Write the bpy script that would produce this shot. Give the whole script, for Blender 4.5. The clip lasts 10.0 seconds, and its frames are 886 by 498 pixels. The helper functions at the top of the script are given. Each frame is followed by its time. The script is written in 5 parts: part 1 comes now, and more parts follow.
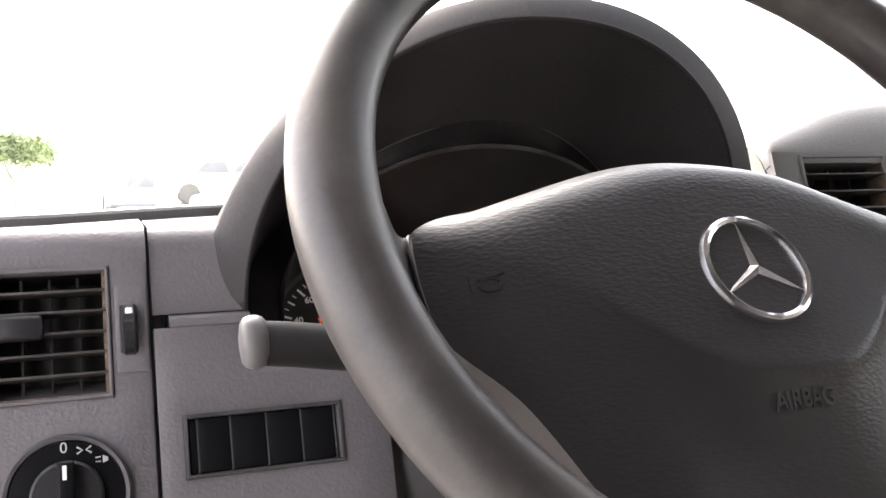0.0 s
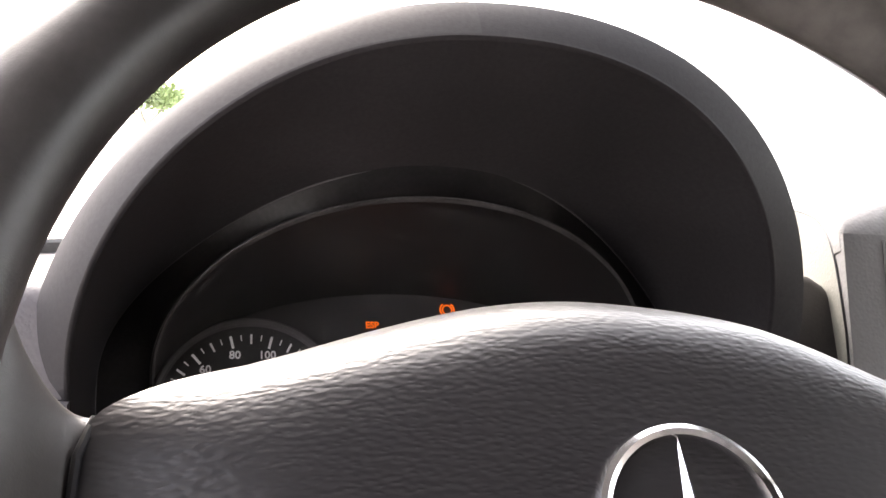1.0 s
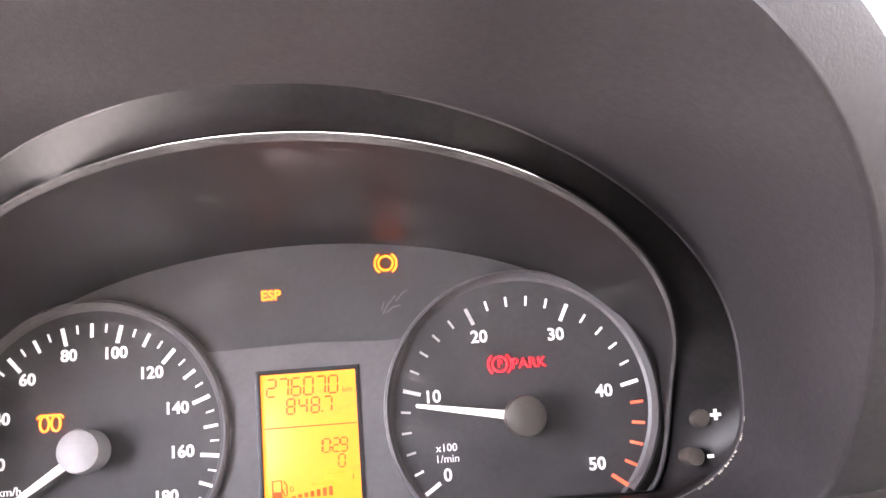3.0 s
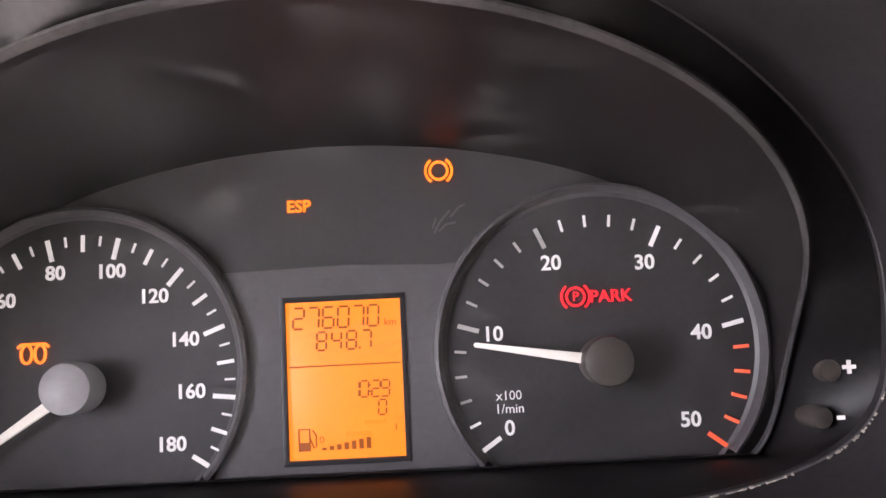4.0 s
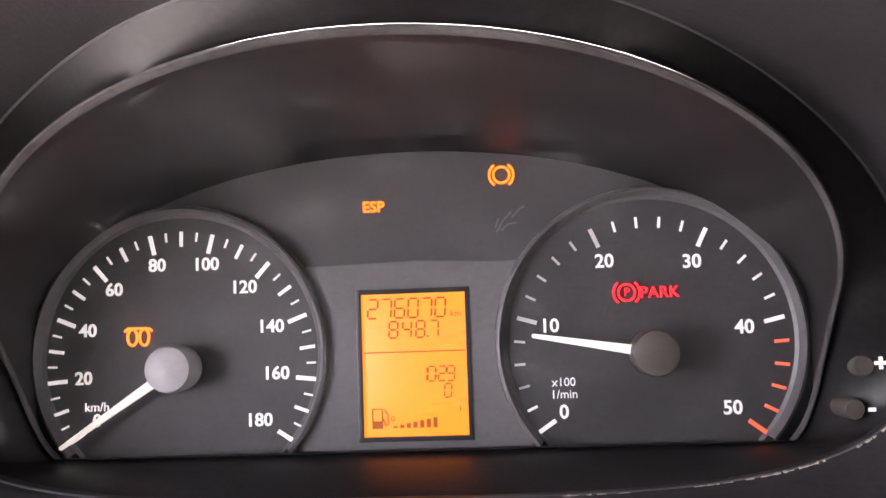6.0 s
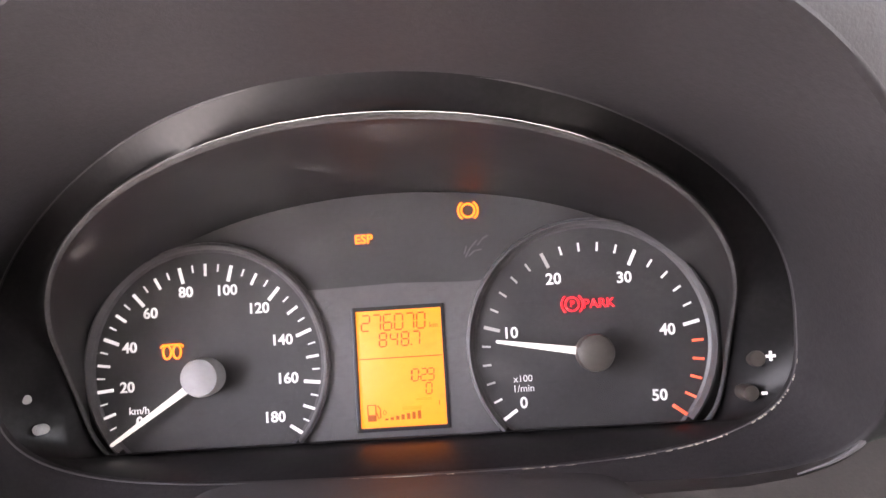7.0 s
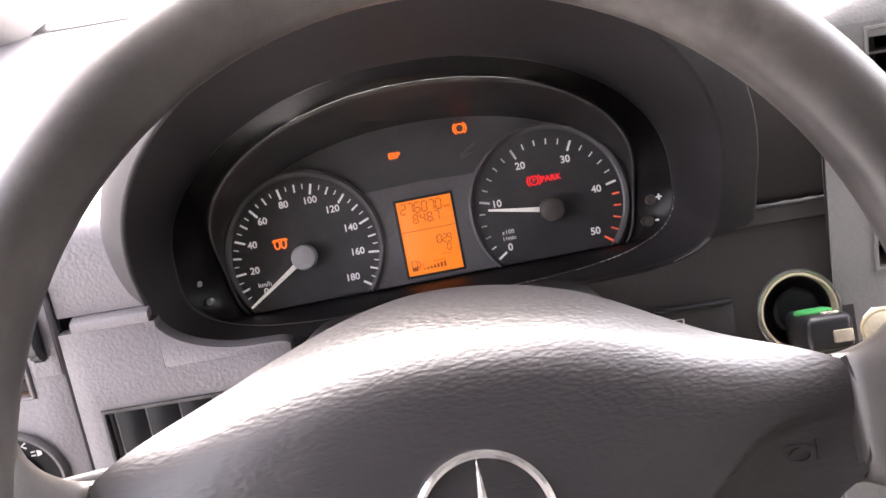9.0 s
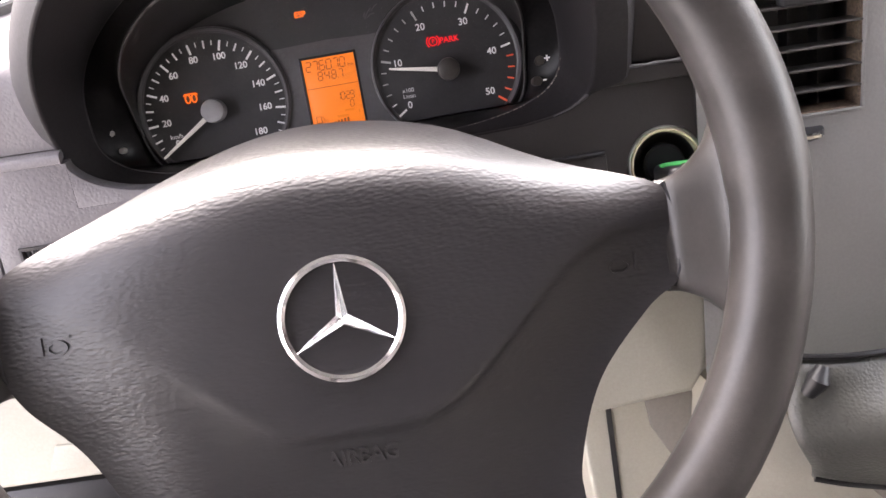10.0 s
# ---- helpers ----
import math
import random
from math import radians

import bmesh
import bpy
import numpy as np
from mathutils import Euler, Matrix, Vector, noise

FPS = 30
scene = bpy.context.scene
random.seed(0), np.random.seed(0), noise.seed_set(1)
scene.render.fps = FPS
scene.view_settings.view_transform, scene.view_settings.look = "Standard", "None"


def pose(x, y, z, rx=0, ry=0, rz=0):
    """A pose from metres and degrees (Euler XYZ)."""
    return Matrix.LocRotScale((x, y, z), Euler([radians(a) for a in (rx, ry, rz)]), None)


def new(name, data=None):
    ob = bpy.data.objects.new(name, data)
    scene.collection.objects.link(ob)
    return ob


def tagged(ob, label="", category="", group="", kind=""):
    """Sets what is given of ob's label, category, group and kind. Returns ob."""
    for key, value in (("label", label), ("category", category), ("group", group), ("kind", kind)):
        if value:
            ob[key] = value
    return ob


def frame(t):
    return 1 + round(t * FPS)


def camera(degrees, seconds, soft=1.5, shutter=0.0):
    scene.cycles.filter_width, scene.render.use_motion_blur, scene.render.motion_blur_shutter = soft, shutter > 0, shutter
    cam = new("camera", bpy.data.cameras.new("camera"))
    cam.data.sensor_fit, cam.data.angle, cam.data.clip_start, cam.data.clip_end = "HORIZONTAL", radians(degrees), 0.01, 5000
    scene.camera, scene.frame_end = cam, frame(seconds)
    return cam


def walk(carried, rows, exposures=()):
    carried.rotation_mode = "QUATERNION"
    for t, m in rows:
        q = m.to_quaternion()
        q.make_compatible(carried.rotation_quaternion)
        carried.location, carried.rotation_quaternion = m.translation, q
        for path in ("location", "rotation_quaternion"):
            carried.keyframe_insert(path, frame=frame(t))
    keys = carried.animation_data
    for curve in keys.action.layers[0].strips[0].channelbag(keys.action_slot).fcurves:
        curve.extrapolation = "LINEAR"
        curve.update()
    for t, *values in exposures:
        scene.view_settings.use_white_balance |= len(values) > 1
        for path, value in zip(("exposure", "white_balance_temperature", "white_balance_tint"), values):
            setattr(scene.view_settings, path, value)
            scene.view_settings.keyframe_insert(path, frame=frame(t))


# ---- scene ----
cam = camera(50.5, 10.0)
PATH = [
    (0, -0.2568, -0.7118, 1.5367, 84.25, 0.36, -20.66),
    (0.5, -0.1746, -0.6624, 1.5666, 84.74, -0.55, -17.82),
    (1, -0.0962, -0.5734, 1.5847, 82.34, -4.39, -13.04),
    (1.5, -0.0397, -0.5023, 1.5852, 80.76, -5.38, -10.62),
    (2, 0.0559, -0.4302, 1.5960, 76.24, -5.75, -4.38),
    (2.5, 0.0697, -0.4165, 1.6127, 70.95, -0.39, -4.12),
    (2.7, 0.0709, -0.3942, 1.6138, 70.21, 1.46, -2.90),
    (3.8, 0.0565, -0.3093, 1.5889, 66.03, 1.49, -1.00),
    (4, 0.0537, -0.2960, 1.5814, 64.68, 1.08, -0.90),
    (4.5, 0.0529, -0.2856, 1.5816, 61.25, 0.27, -2.11),
    (5, 0.0460, -0.2790, 1.5865, 59.83, -0.64, -3.48),
    (5.5, 0.0473, -0.2857, 1.5851, 60.66, -0.16, -1.31),
    (6, 0.0538, -0.3205, 1.6028, 63.27, 2.26, 2.72),
    (6.2, 0.0600, -0.3385, 1.6093, 64.56, 2.71, 3.70),
    (7.3, 0.0568, -0.4061, 1.6682, 62.61, 3.23, -0.35),
    (7.5, 0.0563, -0.4224, 1.6802, 62.50, 3.72, -0.54),
    (8, 0.0475, -0.4878, 1.7188, 61.50, 5.99, -1.73),
    (8.5, 0.0305, -0.5513, 1.7571, 60.22, 7.34, -3.97),
    (9, 0.0363, -0.6002, 1.7717, 56.12, 8.24, -4.70),
    (9.5, 0.0414, -0.6367, 1.7755, 50.38, 7.59, -5.47),
    (10, 0.0729, -0.6617, 1.7713, 49.45, 5.99, -6.43),
]
walk(cam, [(t, pose(x, y, z, rx, ry, rz)) for t, x, y, z, rx, ry, rz in PATH],
     exposures=[(0.0, 3.2, 7000, 18), (0.5, 2.75, 7000, 18), (1.0, 3.45, 7000, 18), (1.5, 3.7, 7000, 18), (2.0, 5.1, 7000, 22),
                (2.5, 6.15, 7000, 24), (2.7, 6.25, 7000, 24), (3.8, 5.15, 7000, 24), (4.5, 4.6, 7000, 24), (5.5, 4.65, 7000, 24), (6.0, 5.3, 7000, 24), (6.2, 5.55, 7000, 24),
                (7.5, 5.7, 7000, 24), (8.0, 5.95, 7000, 23), (8.5, 5.3, 7000, 22), (9.0, 4.35, 7000, 22), (10.0, 4.15, 7000, 22)])

# ---- world and light ----
world = bpy.data.worlds.new("sky")
scene.world = world
world.use_nodes = True
wn = world.node_tree.nodes
wl = world.node_tree.links
sky = wn.new("ShaderNodeTexSky")
sky.sky_type = 'NISHITA'
sky.sun_disc = False
sky.sun_elevation = radians(40)
sky.sun_rotation = radians(349)
sky.dust_density = 3.0
haze = wn.new("ShaderNodeHueSaturation")
haze.inputs["Saturation"].default_value = 0.35
wl.new(sky.outputs[0], haze.inputs["Color"])
wl.new(haze.outputs[0], wn["Background"].inputs[0])
wn["Background"].inputs[1].default_value = 0.15
sun = new("sun", bpy.data.lights.new("sun", 'SUN'))
sun.data.energy = 0.3
sun.data.angle = radians(55)
sun.data.color = (1.0, 0.95, 0.88)
# bright haze: the veiled sun glows in front of the van, a little to its left
sun.rotation_euler = Vector((0.15, -0.75, -0.64)).to_track_quat("-Z", "Y").to_euler()

# ---- frames of reference ----
# The instrument panel leans back by 31.5 degrees. u right, v up along it, w out of it, in decimetres.
LEAN = radians(31.5)
PANEL = Matrix(((1, 0, 0, 0), (0, math.sin(LEAN), -math.cos(LEAN), 0), (0, math.cos(LEAN), math.sin(LEAN), 1.42), (0, 0, 0, 1)))
DM = 0.1
CLUSTER_TURN = radians(1.4)


STEEP = radians(12.4)


def steep(v, w, face):
    """A frame that stands steeper than the panel: it meets the panel's place v, w, and its faces lie at its own w = face."""
    return PANEL @ Matrix.Translation((0, v * DM, w * DM)) @ Matrix.Rotation(STEEP, 4, 'X') @ Matrix.Translation((0, -v * DM, -face * DM))


LEFT = steep(-1.02, 0.865, 1.10)
CENTRE = steep(0.55, 1.25, 1.75)


# ---- materials ----
def mat(name, color, rough=0.5, metal=0.0, grain=0.0, grain_scale=400.0, bump=0.0, bump_scale=600.0,
        blotch=0.0, blotch_scale=12.0, emit=None, emit_strength=0.0, coat=0.0, voronoi=False, spec=0.5, stretch=None):
    m = bpy.data.materials.new(name)
    m.use_nodes = True
    n, l = m.node_tree.nodes, m.node_tree.links
    b = n["Principled BSDF"]
    b.inputs["Base Color"].default_value = (*color, 1)
    b.inputs["Roughness"].default_value = rough
    b.inputs["Metallic"].default_value = metal
    b.inputs["Coat Weight"].default_value = coat
    b.inputs["Coat Roughness"].default_value = 0.08
    b.inputs["Specular IOR Level"].default_value = spec
    co = n.new("ShaderNodeTexCoord")
    src = co.outputs["Object"]
    if stretch:
        mp = n.new("ShaderNodeMapping")
        mp.inputs["Scale"].default_value = stretch
        l.new(src, mp.inputs["Vector"])
        src = mp.outputs["Vector"]
    if grain or blotch:
        fine = n.new("ShaderNodeTexNoise")
        fine.inputs["Scale"].default_value = grain_scale
        fine.inputs["Detail"].default_value = 4
        wide = n.new("ShaderNodeTexNoise")
        wide.inputs["Scale"].default_value = blotch_scale
        wide.inputs["Detail"].default_value = 5
        l.new(src, fine.inputs["Vector"])
        l.new(src, wide.inputs["Vector"])
        last = None
        for tex, k in ((fine, grain), (wide, blotch)):
            r = n.new("ShaderNodeMapRange")
            r.inputs["From Min"].default_value = 0.3
            r.inputs["From Max"].default_value = 0.7
            r.inputs["To Min"].default_value = 1 - k
            r.inputs["To Max"].default_value = 1 + k
            l.new(tex.outputs["Fac"], r.inputs["Value"])
            mx = n.new("ShaderNodeVectorMath")
            mx.operation = 'SCALE'
            if last is None:
                mx.inputs[0].default_value = color
            else:
                l.new(last, mx.inputs[0])
            l.new(r.outputs[0], mx.inputs["Scale"])
            last = mx.outputs[0]
        l.new(last, b.inputs["Base Color"])
        if rough < 0.2:
            wide = fine
        rr = n.new("ShaderNodeMapRange")
        rr.inputs["To Min"].default_value = max(0.03, rough - 0.12 if rough > 0.2 else rough - 0.02)
        rr.inputs["To Max"].default_value = min(1, rough + 0.12 if rough > 0.2 else rough + 0.02)
        l.new(wide.outputs["Fac"], rr.inputs["Value"])
        l.new(rr.outputs[0], b.inputs["Roughness"])
    if bump:
        if voronoi:
            tx = n.new("ShaderNodeTexVoronoi")
            tx.feature = 'SMOOTH_F1'
            tx.inputs["Scale"].default_value = bump_scale
            h = tx.outputs["Distance"]
            warp = n.new("ShaderNodeTexNoise")
            warp.inputs["Scale"].default_value = bump_scale * 0.4
            add = n.new("ShaderNodeVectorMath")
            add.operation = 'MULTIPLY_ADD'
            add.inputs[1].default_value = (0.9 / bump_scale,) * 3
            l.new(src, warp.inputs["Vector"])
            l.new(warp.outputs["Color"], add.inputs[0])
            l.new(src, add.inputs[2])
            l.new(add.outputs[0], tx.inputs["Vector"])
        else:
            tx = n.new("ShaderNodeTexNoise")
            tx.inputs["Scale"].default_value = bump_scale
            tx.inputs["Detail"].default_value = 3
            h = tx.outputs["Fac"]
            l.new(src, tx.inputs["Vector"])
        bp = n.new("ShaderNodeBump")
        bp.inputs["Strength"].default_value = bump
        bp.inputs["Distance"].default_value = 0.0011 if voronoi else 0.0006
        l.new(h, bp.inputs["Height"])
        l.new(bp.outputs[0], b.inputs["Normal"])
    if emit:
        b.inputs["Emission Color"].default_value = (*emit, 1)
        b.inputs["Emission Strength"].default_value = emit_strength
    return m


M_DASH = mat("grained_grey_dash", (0.142, 0.133, 0.139), 0.45, grain=0.05, bump=0.3, bump_scale=470, blotch=0.06, blotch_scale=9, voronoi=True)
M_CONSOLE = mat("grey_console", (0.20, 0.197, 0.193), 0.55, grain=0.04, bump=0.2, bump_scale=500, blotch=0.05, voronoi=True)
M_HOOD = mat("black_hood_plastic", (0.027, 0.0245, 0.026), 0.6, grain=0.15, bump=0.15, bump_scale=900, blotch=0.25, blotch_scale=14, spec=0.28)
# lighter copy of the hood plastic, with side light put into the colour
M_HOODLIP = mat("hood_plastic_lighter", (0.041, 0.0385, 0.0395), 0.65, grain=0.1, bump=0.12, bump_scale=700, blotch=0.1, spec=0.25)
M_POD = mat("dark_brown_plastic", (0.023, 0.0195, 0.0185), 0.5, grain=0.1, bump=0.25, bump_scale=700, blotch=0.15)
M_BEZEL = mat("gloss_black_bezel", (0.013, 0.012, 0.0125), 0.4, grain=0.2, blotch=0.5, blotch_scale=25, spec=0.25)
M_LENSFRAME = mat("satin_dark_frame", (0.08, 0.076, 0.078), 0.42, grain=0.06, blotch=0.15, blotch_scale=20, bump=0.05)
M_VISOR = mat("dark_visor_wall", (0.014, 0.0127, 0.0132), 0.5, grain=0.08, blotch=0.2, blotch_scale=20, bump=0.05, spec=0.18)
M_DIAL = mat("matt_dial_black", (0.043, 0.0402, 0.0418), 0.55, grain=0.08, blotch=0.2, blotch_scale=30)
M_PLATE = mat("dial_plate_grey", (0.047, 0.0442, 0.0457), 0.5, grain=0.06, blotch=0.12, blotch_scale=25)
M_DISPPANEL = mat("display_panel_grey", (0.11, 0.104, 0.107), 0.5, grain=0.06, blotch=0.15, blotch_scale=25)
M_RING = mat("dial_ring_grey", (0.10, 0.095, 0.099), 0.4, grain=0.05, blotch=0.1)
M_LENSEDGE = mat("worn_pale_edge", (0.062, 0.059, 0.059), 0.6, grain=0.15, blotch=0.35, blotch_scale=40, spec=0.2)
# white marks, red marks and needles are given a faint glow to brighten them
M_WHITE = mat("dial_white", (0.8, 0.8, 0.8), 0.5, emit=(1, 1, 1), emit_strength=0.012)
M_WHITEDIM = mat("dim_dial_white", (0.55, 0.54, 0.52), 0.5)
M_RED = mat("dial_red", (0.95, 0.2, 0.1), 0.5, emit=(1, 0.08, 0.03), emit_strength=0.02)
M_NEEDLE = mat("needle_white", (0.85, 0.83, 0.78), 0.45, emit=(1, 0.97, 0.9), emit_strength=0.012)
M_HUB = mat("needle_hub_grey", (0.38, 0.37, 0.375), 0.4, grain=0.05, blotch=0.1)
M_HUBDARK = mat("needle_hub_dark", (0.07, 0.06, 0.052), 0.4, grain=0.05, blotch=0.1)
M_AMBER = mat("amber_lamp", (0.5, 0.15, 0.02), 0.5, emit=(1.0, 0.15, 0.006), emit_strength=0.08)
M_REDLAMP = mat("red_lamp", (0.5, 0.02, 0.02), 0.5, emit=(1.0, 0.02, 0.03), emit_strength=0.06)
M_LCD = mat("amber_backlit_display", (0.4, 0.13, 0.02), 0.35, grain=0.03, blotch=0.06, emit=(1.0, 0.235, 0.016), emit_strength=0.045)
M_SEG = mat("display_segment", (0.09, 0.03, 0.008), 0.5, emit=(1.0, 0.2, 0.01), emit_strength=0.010)
M_SEGFAINT = mat("display_segment_faint", (0.3, 0.1, 0.01), 0.5, emit=(1.0, 0.25, 0.01), emit_strength=0.045)
M_DUST = mat("dust_line", (0.46, 0.42, 0.35), 0.9, grain=0.4, grain_scale=900, blotch=0.5, blotch_scale=60, bump=0.5)
M_LEATHER = mat("airbag_grain", (0.025, 0.023, 0.025), 0.4, grain=0.06, bump=0.22, bump_scale=700, blotch=0.1, blotch_scale=10, voronoi=True, stretch=(0.42, 1.05, 0.8), spec=0.8)
M_RIM = mat("worn_rim_rubber", (0.048, 0.0435, 0.041), 0.38, grain=0.08, bump=0.12, bump_scale=1200, blotch=0.4, blotch_scale=22, spec=0.5)


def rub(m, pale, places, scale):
    """Patches paler by wear and by light put into the colour, round the given places (centre and reach in metres),
    broken up by noise.
    """
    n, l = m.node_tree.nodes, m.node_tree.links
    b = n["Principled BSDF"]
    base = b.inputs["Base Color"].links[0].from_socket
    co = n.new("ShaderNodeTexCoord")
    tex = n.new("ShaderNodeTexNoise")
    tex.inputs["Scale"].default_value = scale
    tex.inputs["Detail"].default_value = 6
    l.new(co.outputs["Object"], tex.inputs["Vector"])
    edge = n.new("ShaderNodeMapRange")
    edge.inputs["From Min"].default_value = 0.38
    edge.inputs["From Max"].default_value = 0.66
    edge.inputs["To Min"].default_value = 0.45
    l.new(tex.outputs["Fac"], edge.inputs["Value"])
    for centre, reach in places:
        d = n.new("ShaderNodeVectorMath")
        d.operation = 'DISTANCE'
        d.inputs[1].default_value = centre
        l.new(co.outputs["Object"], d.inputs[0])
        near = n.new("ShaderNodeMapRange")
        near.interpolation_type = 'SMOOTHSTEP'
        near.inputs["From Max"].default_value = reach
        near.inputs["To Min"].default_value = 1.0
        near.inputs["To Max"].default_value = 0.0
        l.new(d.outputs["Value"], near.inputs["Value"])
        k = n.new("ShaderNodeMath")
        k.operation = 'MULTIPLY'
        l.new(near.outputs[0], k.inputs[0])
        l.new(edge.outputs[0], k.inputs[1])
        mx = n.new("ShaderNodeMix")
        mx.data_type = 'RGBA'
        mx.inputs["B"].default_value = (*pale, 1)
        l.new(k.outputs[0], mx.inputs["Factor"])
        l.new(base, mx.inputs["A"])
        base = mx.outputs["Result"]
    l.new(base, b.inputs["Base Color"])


# worn patches and the light on the rim's top, both put into its colour
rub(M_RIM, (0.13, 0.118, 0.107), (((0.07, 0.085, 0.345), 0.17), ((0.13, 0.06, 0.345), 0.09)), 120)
M_SPOKE = mat("spoke_rubber", (0.053, 0.0485, 0.046), 0.42, grain=0.08, bump=0.12, bump_scale=1200, blotch=0.25, blotch_scale=16, spec=0.55)
M_CHROME = mat("chrome", (0.86, 0.86, 0.87), 0.12, 1.0, grain=0.02, blotch=0.05)
M_EMBLEMBACK = mat("emblem_black", (0.03, 0.03, 0.032), 0.4, grain=0.1, blotch=0.1)
M_BLACK = mat("black_plastic", (0.015, 0.015, 0.017), 0.4, grain=0.1, blotch=0.2, bump=0.1)
M_GLOSSBLACK = mat("glossy_black_switch", (0.007, 0.007, 0.008), 0.34, grain=0.05, blotch=0.1, spec=0.12)
M_LETTER = mat("moulded_letter", (0.06, 0.057, 0.058), 0.5, grain=0.1, blotch=0.3, blotch_scale=60)
M_STALK = mat("stalk_grey", (0.13, 0.127, 0.125), 0.42, grain=0.05, blotch=0.1, bump=0.1, spec=0.3)
M_STALKDARK = mat("stalk_dark_grey", (0.04, 0.038, 0.038), 0.42, grain=0.05, blotch=0.1, bump=0.1, spec=0.25)
M_VENTSLAT = mat("vent_slat_black", (0.016, 0.015, 0.015), 0.45, grain=0.1, blotch=0.3, blotch_scale=40)
M_SLATDUST = mat("dusty_slat", (0.038, 0.033, 0.03), 0.6, grain=0.25, blotch=0.5, blotch_scale=30)
M_VENTDUST = mat("vent_dusty_brown", (0.12, 0.085, 0.06), 0.8, grain=0.3, blotch=0.5, blotch_scale=50)
M_DEMIST = mat("grey_demister_plastic", (0.15, 0.15, 0.145), 0.4, grain=0.1, blotch=0.15)
M_CREAM = mat("cream_lower_plastic", (0.38, 0.36, 0.30), 0.55, grain=0.04, bump=0.25, bump_scale=600, blotch=0.06)
M_OLIVE = mat("olive_grey_plastic", (0.19, 0.19, 0.165), 0.6, grain=0.04, bump=0.2, bump_scale=600, blotch=0.06, voronoi=True)
M_TAUPE = mat("taupe_recess", (0.22, 0.20, 0.18), 0.6, grain=0.05, blotch=0.1)
M_MAT = mat("black_floor_mat", (0.02, 0.02, 0.02), 0.85, grain=0.3, bump=0.6, bump_scale=300, blotch=0.3)
M_GAITER = mat("grey_leather_gaiter", (0.07, 0.07, 0.064), 0.4, grain=0.08, bump=0.3, bump_scale=500, blotch=0.15, voronoi=True)
M_GREEN = mat("green_sticker", (0.045, 0.36, 0.10), 0.45, grain=0.03, blotch=0.05)
M_BRASS = mat("pale_gold_ring", (0.55, 0.48, 0.33), 0.25, grain=0.05, blotch=0.1)
M_RINGSTEEL = mat("dull_steel", (0.45, 0.44, 0.42), 0.35, 1.0, grain=0.05, blotch=0.15)
M_TAG = mat("cream_tag", (0.62, 0.56, 0.42), 0.6, grain=0.08, blotch=0.15)
M_YELLOW = mat("yellow_tag", (0.75, 0.5, 0.08), 0.5, grain=0.05, blotch=0.1)
M_STEEL = mat("brushed_steel", (0.80, 0.74, 0.60), 0.22, 0.7, grain=0.05, blotch=0.1)
M_HEADLINER = mat("grey_headliner", (0.13, 0.125, 0.125), 0.9, grain=0.1, bump=0.3, bump_scale=300, blotch=0.05)
M_TRIM = mat("pillar_trim", (0.45, 0.42, 0.40), 0.7, grain=0.05, bump=0.2, blotch=0.05)
M_CLOTH = mat("dark_seat_cloth", (0.06, 0.06, 0.065), 0.9, grain=0.2, bump=0.5, bump_scale=500, blotch=0.1)
M_ASPHALT = mat("concrete_yard", (0.46, 0.45, 0.43), 0.9, grain=0.15, grain_scale=30, bump=0.4, bump_scale=40, blotch=0.15, blotch_scale=0.5)
M_PAINT = mat("white_vehicle_paint", (0.8, 0.8, 0.8), 0.25, grain=0.02, grain_scale=4, blotch=0.03, blotch_scale=0.8, coat=0.5)
# tyre, leaf and bark are paled: the yard's glare is in their colours
M_TYRE = mat("tyre_rubber", (0.22, 0.21, 0.19), 0.85, grain=0.2, grain_scale=40, blotch=0.2, blotch_scale=3)
# the sky's reflection is put into the glass colour
M_VGLASS = mat("pale_vehicle_glass", (0.26, 0.27, 0.28), 0.06, grain=0.05, grain_scale=2, blotch=0.1, blotch_scale=1)
M_LEAF = mat("tree_leaf", (0.24, 0.31, 0.12), 0.6, grain=0.25, grain_scale=3, blotch=0.3, blotch_scale=0.7)
M_GREYTRIM = mat("pale_grey_trim", (0.42, 0.42, 0.42), 0.5, grain=0.03, grain_scale=8, blotch=0.05, blotch_scale=2)
M_BARK = mat("tree_bark", (0.5, 0.45, 0.37), 0.9, grain=0.3, grain_scale=20, bump=0.8, bump_scale=20, blotch=0.2, blotch_scale=3)
M_WALL = mat("pale_rendered_wall", (0.72, 0.70, 0.66), 0.9, grain=0.05, grain_scale=20, bump=0.3, bump_scale=30, blotch=0.08, blotch_scale=0.6)


